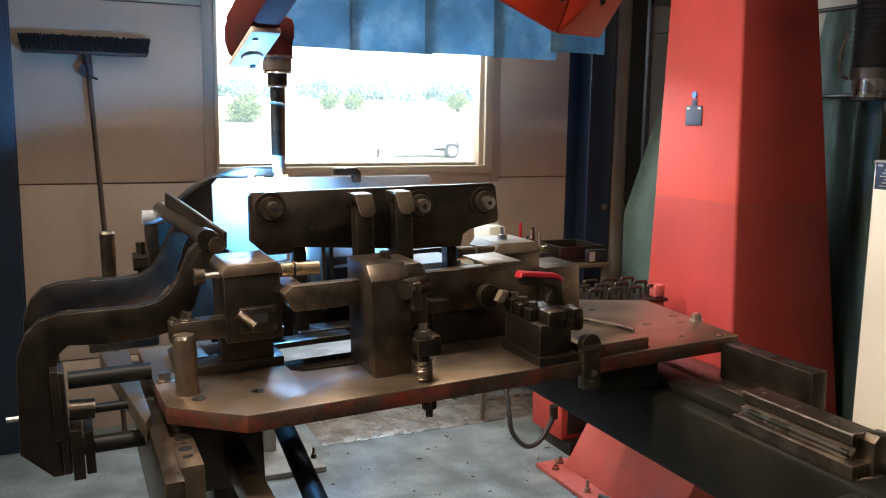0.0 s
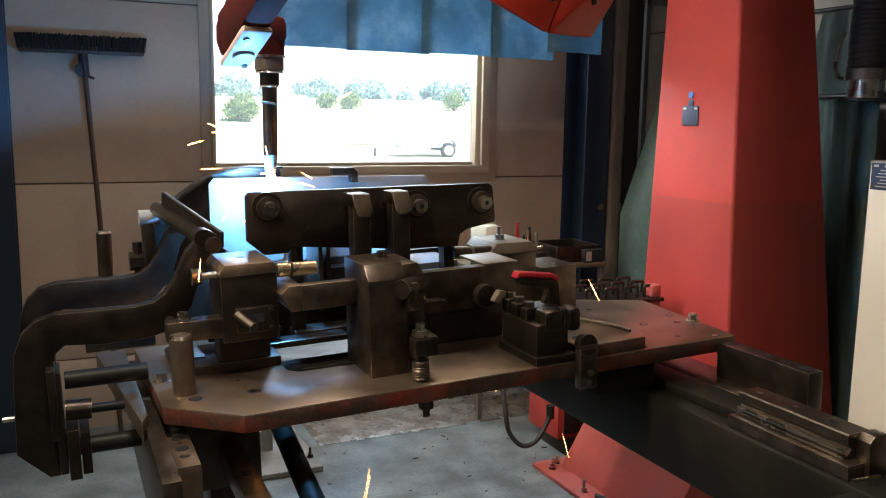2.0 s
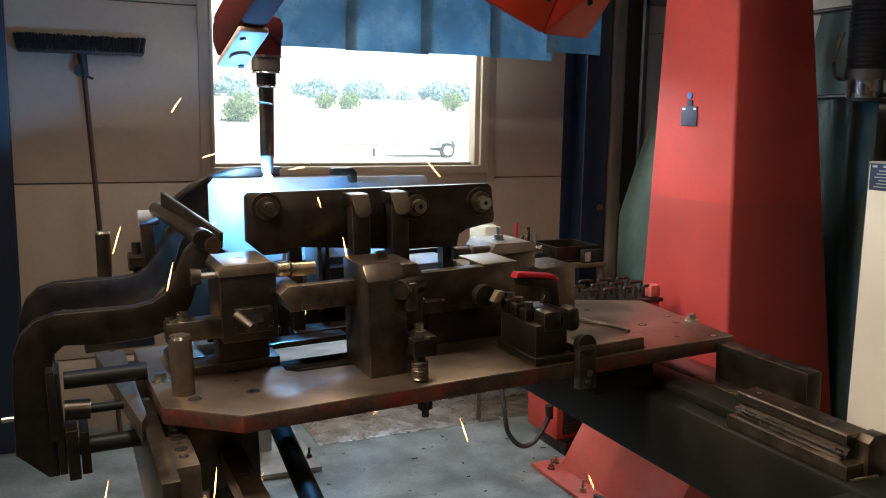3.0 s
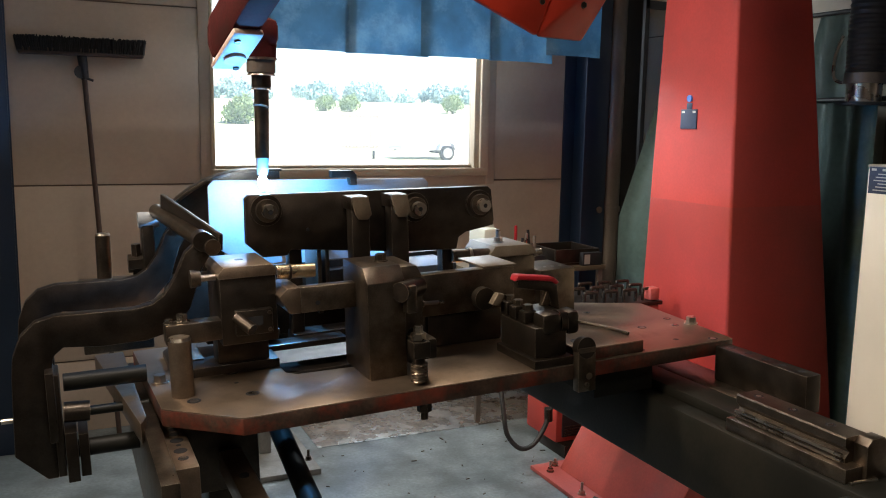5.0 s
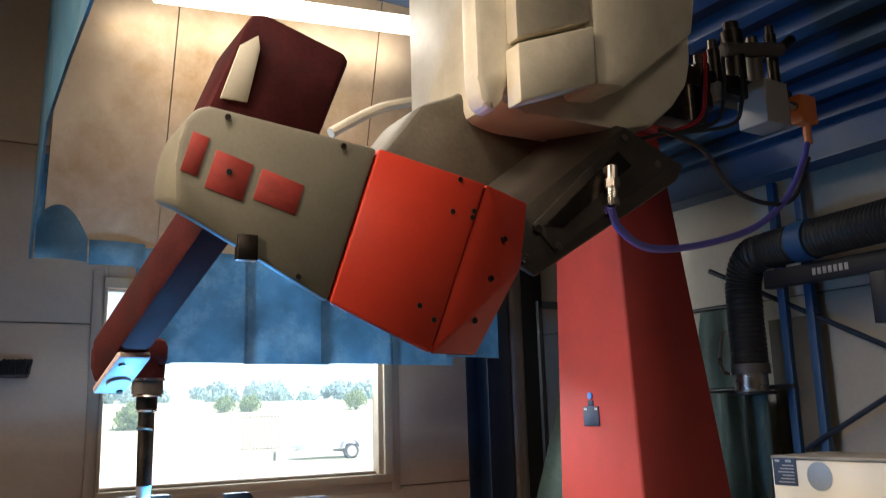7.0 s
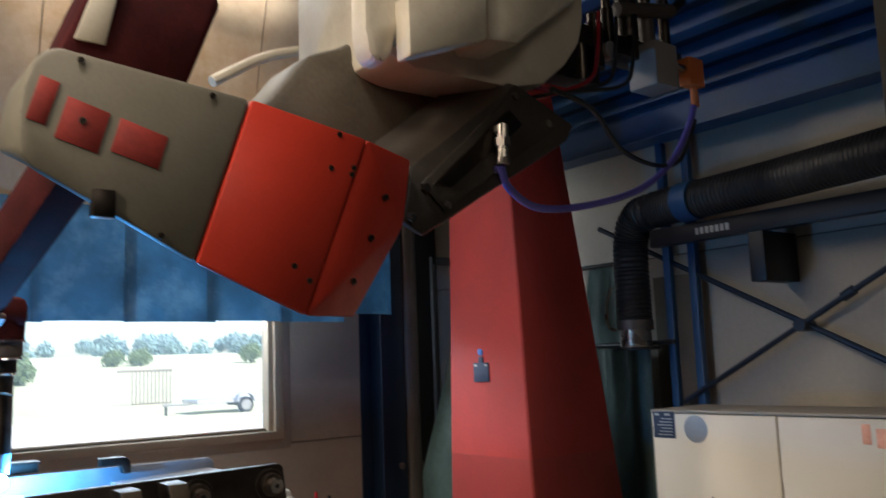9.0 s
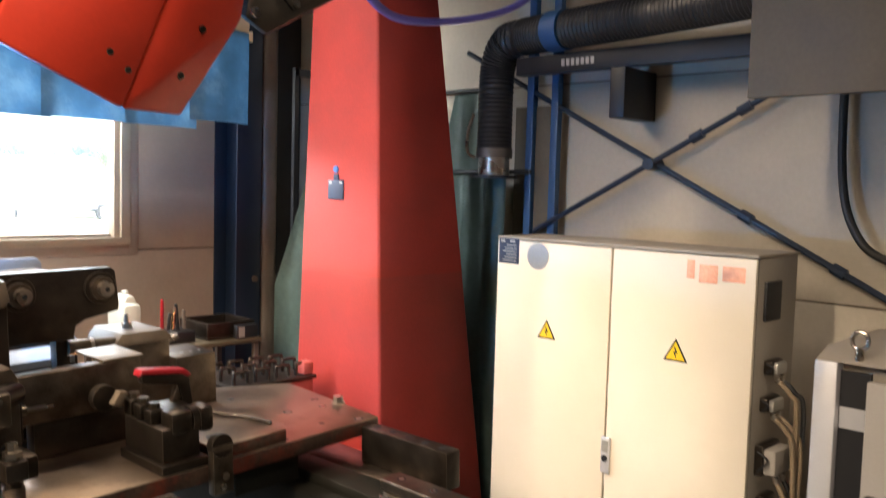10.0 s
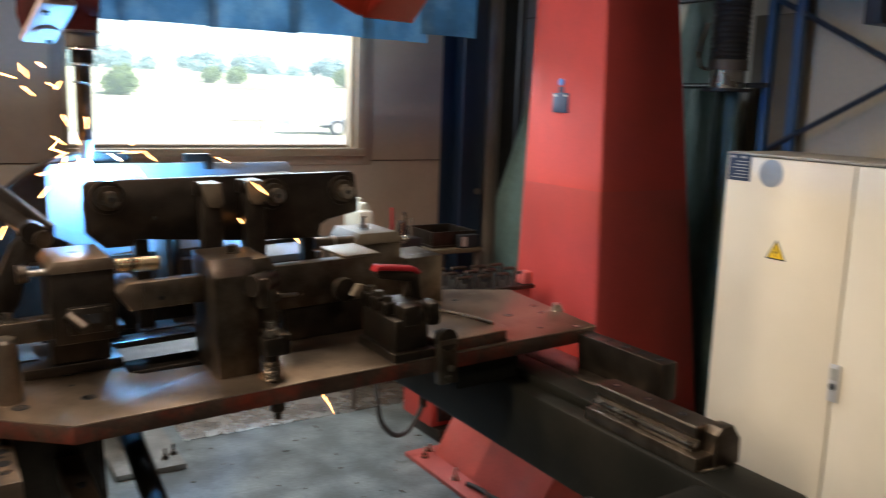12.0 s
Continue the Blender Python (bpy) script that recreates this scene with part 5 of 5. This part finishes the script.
# ---- table with canister and boxes by the wall ----
tb = thing("side_table", "small dark workbench by the wall", "table")
part("tabletop", boxed(3.30, 4.20, 4.55, 5.02, 0.90, 0.93, 0.004), BOARD, tb)
for x in (3.32, 4.16):
    for y in (4.57, 4.98):
        part("leg", boxed(x, x + 0.03, y, y + 0.03, 0, 0.90), DARKPIPE, tb)
part("shelf", boxed(3.32, 4.18, 4.57, 5.0, 0.42, 0.44), INK, tb)
cn = thing("canister", "white plastic canister with handle on the table", "canister")
part("body", boxed(3.34, 3.445, 4.56, 4.78, 0.93, 1.19, 0.03), WHITEPL, cn)
part("shoulder", prism([(3.35, 1.18), (3.375, 1.23), (3.415, 1.23), (3.437, 1.18)], "y", 4.60, 4.74, 0.012), WHITEPL, cn)
part("cap", rod((3.395, 4.67, 1.23), (3.395, 4.67, 1.25), 0.018, seg=18), WHITEPL, cn)
bx = thing("crate", "low dark open crate on the table", "crate")
part("base", boxed(3.86, 4.18, 4.60, 4.92, 0.93, 0.945), BLACK, bx)
for a in ((3.86, 4.18, 4.60, 4.615), (3.86, 4.18, 4.905, 4.92), (3.86, 3.875, 4.615, 4.905), (4.165, 4.18, 4.615, 4.905)):
    part("side", boxed(*a, 0.945, 1.03, 0.003), BLACK, bx)
lg = thing("small_box", "small dark box with a blue label on the table", "box")
part("body", boxed(4.03, 4.17, 4.553, 4.595, 0.93, 1.01, 0.003), INK, lg)
part("label_field", boxed(4.04, 4.08, 4.551, 4.553, 0.94, 1.0), SILVER, lg)
tools = thing("tool_holder", "dark holder with upright hand tools on the table", "tools")
part("cup", boxed(3.60, 3.80, 4.62, 4.80, 0.93, 1.0, 0.012), INK, tools)
for k, (x, hgt, mt) in enumerate(((3.63, 0.25, REDGRIP), (3.69, 0.20, BRIGHT), (3.73, 0.22, INK), (3.77, 0.18, DARKPIPE), (3.66, 0.17, INK))):
    part("tool", rod((x, 4.70, 0.95), (x + 0.02 * math.sin(k * 2), 4.70, 0.93 + hgt), 0.012, 0.009, 10), mt, tools, "slim hand tool")

# red bin with black clamps on it, behind the plate
bn = thing("tool_bin", "red bin holding a rack of black clamp handles", "bin")
part("bin", boxed(3.34, 3.80, 3.52, 3.86, 0.62, 0.915, 0.012), REDBASE, bn)
part("stand", boxed(3.69, 3.80, 3.56, 3.74, 0.50, 0.62, 0.004), INK, bn)
part("rack", boxed(3.33, 3.81, 3.51, 3.87, 0.915, 0.935, 0.003), BLACK, bn)
for i in range(4):
    for j in range(3):
        x, y = 3.37 + 0.115 * i, 3.55 + 0.11 * j
        part("clamp_handle", sweep([(x, y, 0.935), (x, y, 0.985), (x + 0.01, y, 0.992), (x + 0.06, y, 0.992), (x + 0.07, y, 0.985), (x + 0.07, y, 0.935)], 0.0085, 8), BLACK, bn, "black bent handle")
part("red_knob", boxed(3.74, 3.80, 3.52, 3.58, 0.935, 1.0, 0.012), REDBASE, bn)

# ---- welding robot ----
robot = thing("welding_robot", "large cream and red welding robot arm hung overhead", "robot")
part("shoulder_housing", prism([(2.312, 3.7), (2.312, 2.75), (2.322, 2.69), (2.345, 2.665), (2.375, 2.668), (2.398, 2.70), (2.41, 2.74), (2.74, 2.80), (2.85, 2.815), (3.17, 3.06), (3.21, 3.25), (3.21, 3.7)], "y", 2.02, 2.10, 0.02), CREAM, robot, "cream shoulder housing")
part("shoulder_drum", prism([(2.45, 3.7), (2.45, 2.74), (2.55, 2.715), (2.909, 2.718), (3.059, 2.756), (3.170, 2.845), (3.240, 2.93), (3.268, 3.02), (3.279, 3.25), (3.279, 3.7)], "y", 2.12, 2.66, 0.03), CREAM, robot)
part("shoulder_bulge", prism([(2.69, 3.7), (2.69, 2.778), (2.80, 2.79), (2.90, 2.87), (2.95, 2.93), (2.975, 3.05), (2.985, 3.7)], "y", 1.965, 2.16, 0.018), CREAM, robot)
part("shoulder_face", prism([(2.41, 3.7), (2.41, 2.858), (2.682, 2.970), (2.682, 3.7)], "y", 1.965, 2.02, 0.012), CREAM, robot)
part("shoulder_face", prism([(2.405, 2.842), (2.405, 2.672), (2.675, 2.774), (2.682, 2.953)], "y", 1.955, 2.02, 0.008), CREAM, robot)
part("face_screw", rod((2.60, 1.96, 3.06), (2.60, 1.966, 3.06), 0.012, seg=12), BLACK, robot)
part("face_screw", rod((2.48, 1.96, 3.01), (2.48, 1.966, 3.01), 0.012, seg=12), BLACK, robot)
part("carriage", boxed(2.60, 3.20, 2.05, 2.75, 3.7, 4.35, 0.02), CREAM, robot)
part("mount", boxed(2.5, 3.0, 2.1, 2.7, 4.35, 5.0, 0.01), BLUEPOST, robot)
part("upper_arm", prism([(2.15, 2.52), (2.175, 2.61), (2.305, 2.775), (2.43, 2.825), (2.535, 2.90), (3.10, 2.86), (3.08, 2.72), (2.64, 2.38), (2.40, 2.36)], "y", 2.31, 2.56, 0.03), GRIMESHADE, robot, "grimy olive upper arm casting darkened for shade")
part("cable_guide", sweep([(2.20, 2.75, 2.80), (2.40, 2.78, 2.93), (2.62, 2.80, 3.02), (2.80, 2.80, 3.15)], 0.018, 10), CREAM, robot)
ep = part("elbow_cover", prism([(2.49, 2.42), (2.462, 2.262), (2.528, 2.227), (3.115, 2.572), (3.150, 2.630), (2.901, 2.727)], "y", 2.09, 2.30, 0.012), ELBOW, robot, "dark brown elbow cover plate")
part("cover_frame", prism([(2.519, 2.372), (2.880, 2.693), (3.065, 2.612), (2.60, 2.300)], "y", 2.08, 2.09, 0.004), ELBOW, ep)
part("cover_panel", prism([(2.555, 2.372), (2.852, 2.632), (2.905, 2.592), (2.625, 2.372)], "y", 2.074, 2.08, 0.002), BLACK, ep)
for v in ep.data.vertices:
    if v.co.y > 2.2:
        v.co.z += 0.10
for u, w in ((2.885, 2.680), (3.02, 2.612), (2.605, 2.318), (2.535, 2.362), (2.79, 2.44), (2.485, 2.275)):
    part("cover_screw", rod((u, 2.075, w), (u, 2.09, w), 0.013, seg=6), BRIGHT, ep)
bm = rod((2.80, 2.05, 2.57), (2.795, 2.05, 2.47), 0.016, seg=14)
cyl(bm, (2.797, 2.05, 2.505), (2.795, 2.05, 2.53), 0.024, seg=6)
cyl(bm, (2.795, 2.05, 2.45), (2.795, 2.05, 2.47), 0.020, seg=12)
cyl(bm, (2.80, 2.05, 2.56), (2.80, 2.09, 2.56), 0.018, seg=6)
part("coupling", bm, BRIGHT, robot, "bright hose coupling")
part("violet_hose", sweep([(2.795, 2.06, 2.45), (2.86, 2.10, 2.395), (3.04, 2.16, 2.36), (3.32, 2.2, 2.40), (3.66, 2.25, 2.50), (3.90, 2.28, 2.64), (4.05, 2.30, 2.80), (4.10, 2.30, 2.90)], 0.0125, 12), PURPLE, robot, "violet air hose")
part("orange_plug", boxed(4.05, 4.15, 2.27, 2.33, 2.98, 3.10, 0.008), ORANGEPLUG, robot, "orange plug")
part("plug_neck", rod((4.11, 2.30, 2.90), (4.11, 2.30, 2.98), 0.016, seg=14), ORANGEPLUG, robot)
part("valve_block", boxed(3.82, 3.96, 2.26, 2.40, 2.94, 3.12, 0.006), GREYPAINT, robot)
part("valve_neck", rod((3.96, 2.30, 3.05), (4.05, 2.30, 3.05), 0.018, seg=14), BRIGHT, robot)
for k, (x, z0, z1, rr, mt) in enumerate(((3.58, 2.98, 3.16, 0.035, BLACK), (3.66, 3.05, 3.24, 0.026, BLACK), (3.78, 3.14, 3.34, 0.045, BLACK), (3.90, 3.14, 3.30, 0.035, DARKPIPE), (4.02, 3.14, 3.38, 0.024, BLACK), (3.50, 2.92, 3.06, 0.020, STEEL))):
    part("regulator", rod((x, 2.36, z0), (x, 2.36, z1), rr, seg=16), mt, robot, "pneumatic regulator")
    part("regulator_cap", rod((x, 2.36, z1), (x, 2.36, z1 + 0.04), rr * 0.7, seg=12), STEEL if k % 2 else BLACK, robot)
part("manifold", boxed(3.45, 4.10, 2.34, 2.46, 3.06, 3.14, 0.006), BLACK, robot)
part("elbow_fitting", rod((3.70, 2.34, 3.24), (4.02, 2.32, 3.30), 0.03, seg=14), DARKPIPE, robot)
part("elbow_fitting", rod((4.02, 2.32, 3.30), (4.10, 2.32, 3.36), 0.022, seg=14), BLACK, robot)
part("gauge", rod((3.62, 2.31, 3.05), (3.62, 2.345, 3.05), 0.035, seg=20), SILVER, robot, "round pressure gauge")
part("manifold_arm", boxed(3.10, 3.60, 2.36, 2.46, 2.92, 3.05, 0.006), BLACK, robot)
for k in range(3):
    part("thin_hose", sweep([(3.58 + 0.10 * k, 2.33, 3.2), (3.50 + 0.1 * k, 2.28, 3.0), (3.42 + 0.08 * k, 2.25, 2.88), (3.25, 2.25, 2.80), (3.05, 2.28, 2.74)], 0.008, 8), (REDGRIP, RUBBER, RUBBER)[k], robot)
part("black_cable", sweep([(3.02, 2.06, 2.72), (3.25, 2.1, 2.70), (3.50, 2.2, 2.62), (3.75, 2.25, 2.60), (3.98, 2.3, 2.66), (4.10, 2.3, 2.84)], 0.009, 8), RUBBER, robot)

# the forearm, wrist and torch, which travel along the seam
fore = part("forearm", prism([(1.536, 2.315), (1.534, 2.40), (1.540, 2.45), (1.555, 2.502), (1.575, 2.530), (1.605, 2.544), (2.019, 2.502), (1.886, 2.116), (1.717, 2.206), (1.562, 2.288)], "y", 2.0, 2.21, 0.014), SHADECREAM, robot, "cream forearm cover")
part("red_cover", prism([(2.021, 2.501), (2.330, 2.447), (2.149, 2.004), (1.888, 2.115)], "y", 1.998, 2.222, 0.008), ORANGE, fore, "bright red forearm cover")
bm = bmesh.new()
for x, y, z in ((2.332, 1.999, 2.446), (2.151, 1.999, 2.004), (2.507, 2.06, 2.428), (2.475, 2.06, 2.243), (2.318, 2.06, 2.006), (2.507, 2.20, 2.428), (2.475, 2.20, 2.243), (2.318, 2.20, 2.006), (2.332, 2.221, 2.446), (2.151, 2.221, 2.004)):
    bm.verts.new((x, y, z))
bmesh.ops.convex_hull(bm, input=bm.verts[:])
bmesh.ops.dissolve_limit(bm, angle_limit=0.02, verts=bm.verts[:], edges=bm.edges[:])
bmesh.ops.bevel(bm, geom=bm.edges[:], offset=0.007, segments=2, affect="EDGES", profile=0.5)
part("red_end_cover", bm, ORANGE, fore, "bright red chamfered end cover")
for u, w in ((2.224, 2.361), (2.282, 2.351), (2.288, 2.368), (2.121, 2.118), (2.160, 2.085), (1.812, 2.170), (1.651, 2.394), (1.646, 2.520), (1.925, 2.492), (2.250, 2.448)):
    part("cover_screw", rod((u, 1.9962, w), (u, 1.9995, w), 0.0075, seg=12), BLACK, fore)
for u, w, yy in ((2.398, 2.309, 2.026), (2.352, 2.202, 2.030), (2.299, 2.091, 2.034)):
    part("cover_screw", rod((u, yy - 0.006, w), (u, yy + 0.02, w), 0.009, seg=6), BLACK, fore)
for o in [fore] + list(fore.children):
    for v in o.data.vertices:
        if v.co.y > 2.15 and v.co.z < 2.40:
            v.co.z = 2.40 + (v.co.z - 2.40) * 0.45
bar_logo(fore, Matrix.Translation((1.545, 1.9995, 2.385)) @ pose(0, 0, 0, 0, 16, 0), 0.27, 0.105, LOGORED, "worn red maker's mark as plain blocks")
part("sensor_block", boxed(1.672, 1.718, 1.994, 2.02, 2.200, 2.258, 0.003), BLACK, fore)
mo = part("wrist_motor", prism([(1.60, 2.50), (1.715, 2.80), (1.735, 2.835), (1.77, 2.84), (1.975, 2.78), (1.99, 2.76), (1.89, 2.50)], "y", 2.10, 2.36, 0.012), MAROON, fore, "dark red wrist motor cover")
part("motor_stripe", prism([(1.655, 2.60), (1.70, 2.74), (1.745, 2.775), (1.75, 2.74), (1.72, 2.60)], "y", 2.092, 2.10, 0.002), CREAM, fore)
# wrist link reaching back and down to the torch
A, Bt = Vector((1.70, 2.36, 2.36)), Vector((1.605, 3.10, 2.055))
d = (Bt - A).normalized()
m = Matrix.Translation(A) @ d.to_track_quat("X", "Z").to_matrix().to_4x4()
L = (Bt - A).length
bm = boxed(-0.10, L, -0.05, 0.05, -0.075, 0.075, 0.02)
bm.transform(m)
part("wrist_link", bm, MAROON, fore, "dark red wrist link")
bm = prism([(L - 0.02, -0.072), (L + 0.03, -0.06), (L + 0.055, 0), (L + 0.03, 0.06), (L - 0.02, 0.072)], "y", -0.045, 0.045, 0.015)
bm.transform(m)
part("link_end", bm, MAROON, fore)
bm = boxed(L - 0.22, L + 0.040, -0.053, 0.046, -0.094, -0.070, 0.010)
bm.transform(m)
part("link_cheek", bm, CHEEK, fore, "pale pink wrist cheek plate")
bm = rod((L - 0.05, -0.008, -0.094), (L - 0.05, -0.008, -0.103), 0.036, seg=28)
bm.transform(m)
part("cheek_disc", bm, CHEEK, fore)
for u, v in ((0.015, -0.03), (-0.17, 0.02)):
    bm = rod((L + u, v, -0.094), (L + u, v, -0.100), 0.010, seg=16)
    bm.transform(m)
    part("cheek_screw", bm, BLACK, fore)
TX, TY = 1.745, 3.19
part("torch_head", boxed(1.63, 1.80, 3.13, 3.25, 2.04, 2.14, 0.03), MAROON, fore, "dark red torch head")
part("torch_neck", rod((TX, TY, 2.005), (TX, TY, 2.07), 0.052, 0.056, 28), MAROON, fore)
part("torch_ring", rod((TX, TY, 1.998), (TX, TY, 2.006), 0.056, seg=28), BRIGHT, fore)
part("torch_collar", rod((TX, TY, 1.955), (TX, TY, 1.998), 0.050, seg=28), DARKPIPE, fore)
part("torch_ring", rod((TX, TY, 1.945), (TX, TY, 1.955), 0.050, 0.044, 28), BRIGHT, fore)
part("torch_nut", rod((TX, TY, 1.905), (TX, TY, 1.945), 0.034, seg=24), BLACK, fore)
part("torch_ring", rod((TX, TY, 1.897), (TX, TY, 1.905), 0.036, 0.030, 24), BRIGHT, fore)
part("torch_barrel", rod((TX, TY, 1.66), (TX, TY, 1.897), 0.0245, 0.026, 24), STEEL, fore, "slim steel torch barrel")
part("torch_nozzle", rod((TX, TY, 1.60), (TX, TY, 1.66), 0.019, 0.0245, 24), SHEET, fore, "bright gas nozzle")
part("torch_clip", sweep([(TX - 0.034, TY - 0.02, 1.845), (TX, TY - 0.034, 1.842), (TX + 0.02, TY - 0.03, 1.835)], 0.0035, 6), BRIGHT, fore)

arc = thing("welding_arc", "blinding blue-white arc at the torch tip", "arc")
bm = bmesh.new()
bmesh.ops.create_icosphere(bm, subdivisions=3, radius=1.0, matrix=Matrix.Translation((TX, TY, 1.575)) @ Matrix.Diagonal((0.017, 0.013, 0.024, 1)))
part("core", bm, ARCGLOW, arc)


# ---- sparks ----
def spark_mesh():
    bm = bmesh.new()
    cyl(bm, (0, 0, -0.022), (0, 0, 0.022), 0.0008, 0.0019, 6)
    return mesh_of("spark", bm, SPARKGLOW)


def motions():
    """The torch crawls along the seam; sparks spring from the arc and fall to the floor."""
    def shift(t):
        return 0.043 - 0.0087 * t
    rows = [(t, pose(shift(t), 0, 0)) for t in (0, 3, 6, 9, 12)]
    walk(fore, rows)
    walk(arc, rows)
    me = spark_mesh()
    rng = random.Random(11)
    bursts = [(0.0, 8), (0.15, 20), (0.4, 18), (0.6, 12), (0.75, 8), (1.35, 8), (1.9, 26), (2.2, 18), (2.4, 14), (2.6, 8), (2.9, 5), (11.55, 10), (11.75, 18), (11.87, 20)]
    for t0, n in bursts:
        for k in range(n):
            t = min(11.93, max(0.0, t0 + rng.uniform(-0.12, 0.12)))
            s = new("spark", me)
            tagged(s, "tiny glowing orange weld spark in flight", "spark", "weld sparks")
            p = Vector((TX + shift(t), TY - 0.02, 1.57))
            a = rng.uniform(-3.4, -0.9) if rng.random() < 0.75 else rng.uniform(-0.9, 0.3)
            sp = rng.uniform(0.5, 2.2)
            v = Vector((math.cos(a) * sp, math.sin(a) * sp * 0.8, rng.uniform(-0.2, 2.6)))
            rows = []
            for j in range(13):
                dt = j * 0.07
                q = p + v * dt + Vector((0, 0, -4.9 * dt * dt))
                w = v + Vector((0, 0, -9.8 * dt))
                q.y = min(q.y, 5.2)
                q.z = max(q.z, 0.012)
                mm = Matrix.Translation(q) @ w.to_track_quat("Z", "Y").to_matrix().to_4x4()
                if rows and rows[-1][1].to_quaternion().rotation_difference(mm.to_quaternion()).angle > 1.3:
                    mm = Matrix.Translation(q) @ rows[-1][1].to_quaternion().to_matrix().to_4x4()
                if t + dt <= 12.0:
                    rows.append((t + dt, mm))
                if q.z <= 0.0121:
                    break
            # before and after its flight a spark lies on the cross beam behind the plate
            rest = FX @ Vector((rng.uniform(0.7, 1.25), rng.uniform(0.90, 1.0), -0.117))
            if t > 0.1:
                rows.insert(0, (t - 0.07, Matrix.Translation(rest) @ rows[0][1].to_quaternion().to_matrix().to_4x4()))
                rows.insert(0, (0.0, rows[0][1]))
            last = rows[-1][0]
            if last < 11.6:
                end = Matrix.Translation(rest) @ rows[-1][1].to_quaternion().to_matrix().to_4x4()
                rows += [(last + 0.2, end), (12.0, end)]
            elif last < 11.97:
                rows.append((12.0, rows[-1][1]))
            walk(s, rows)


motions()
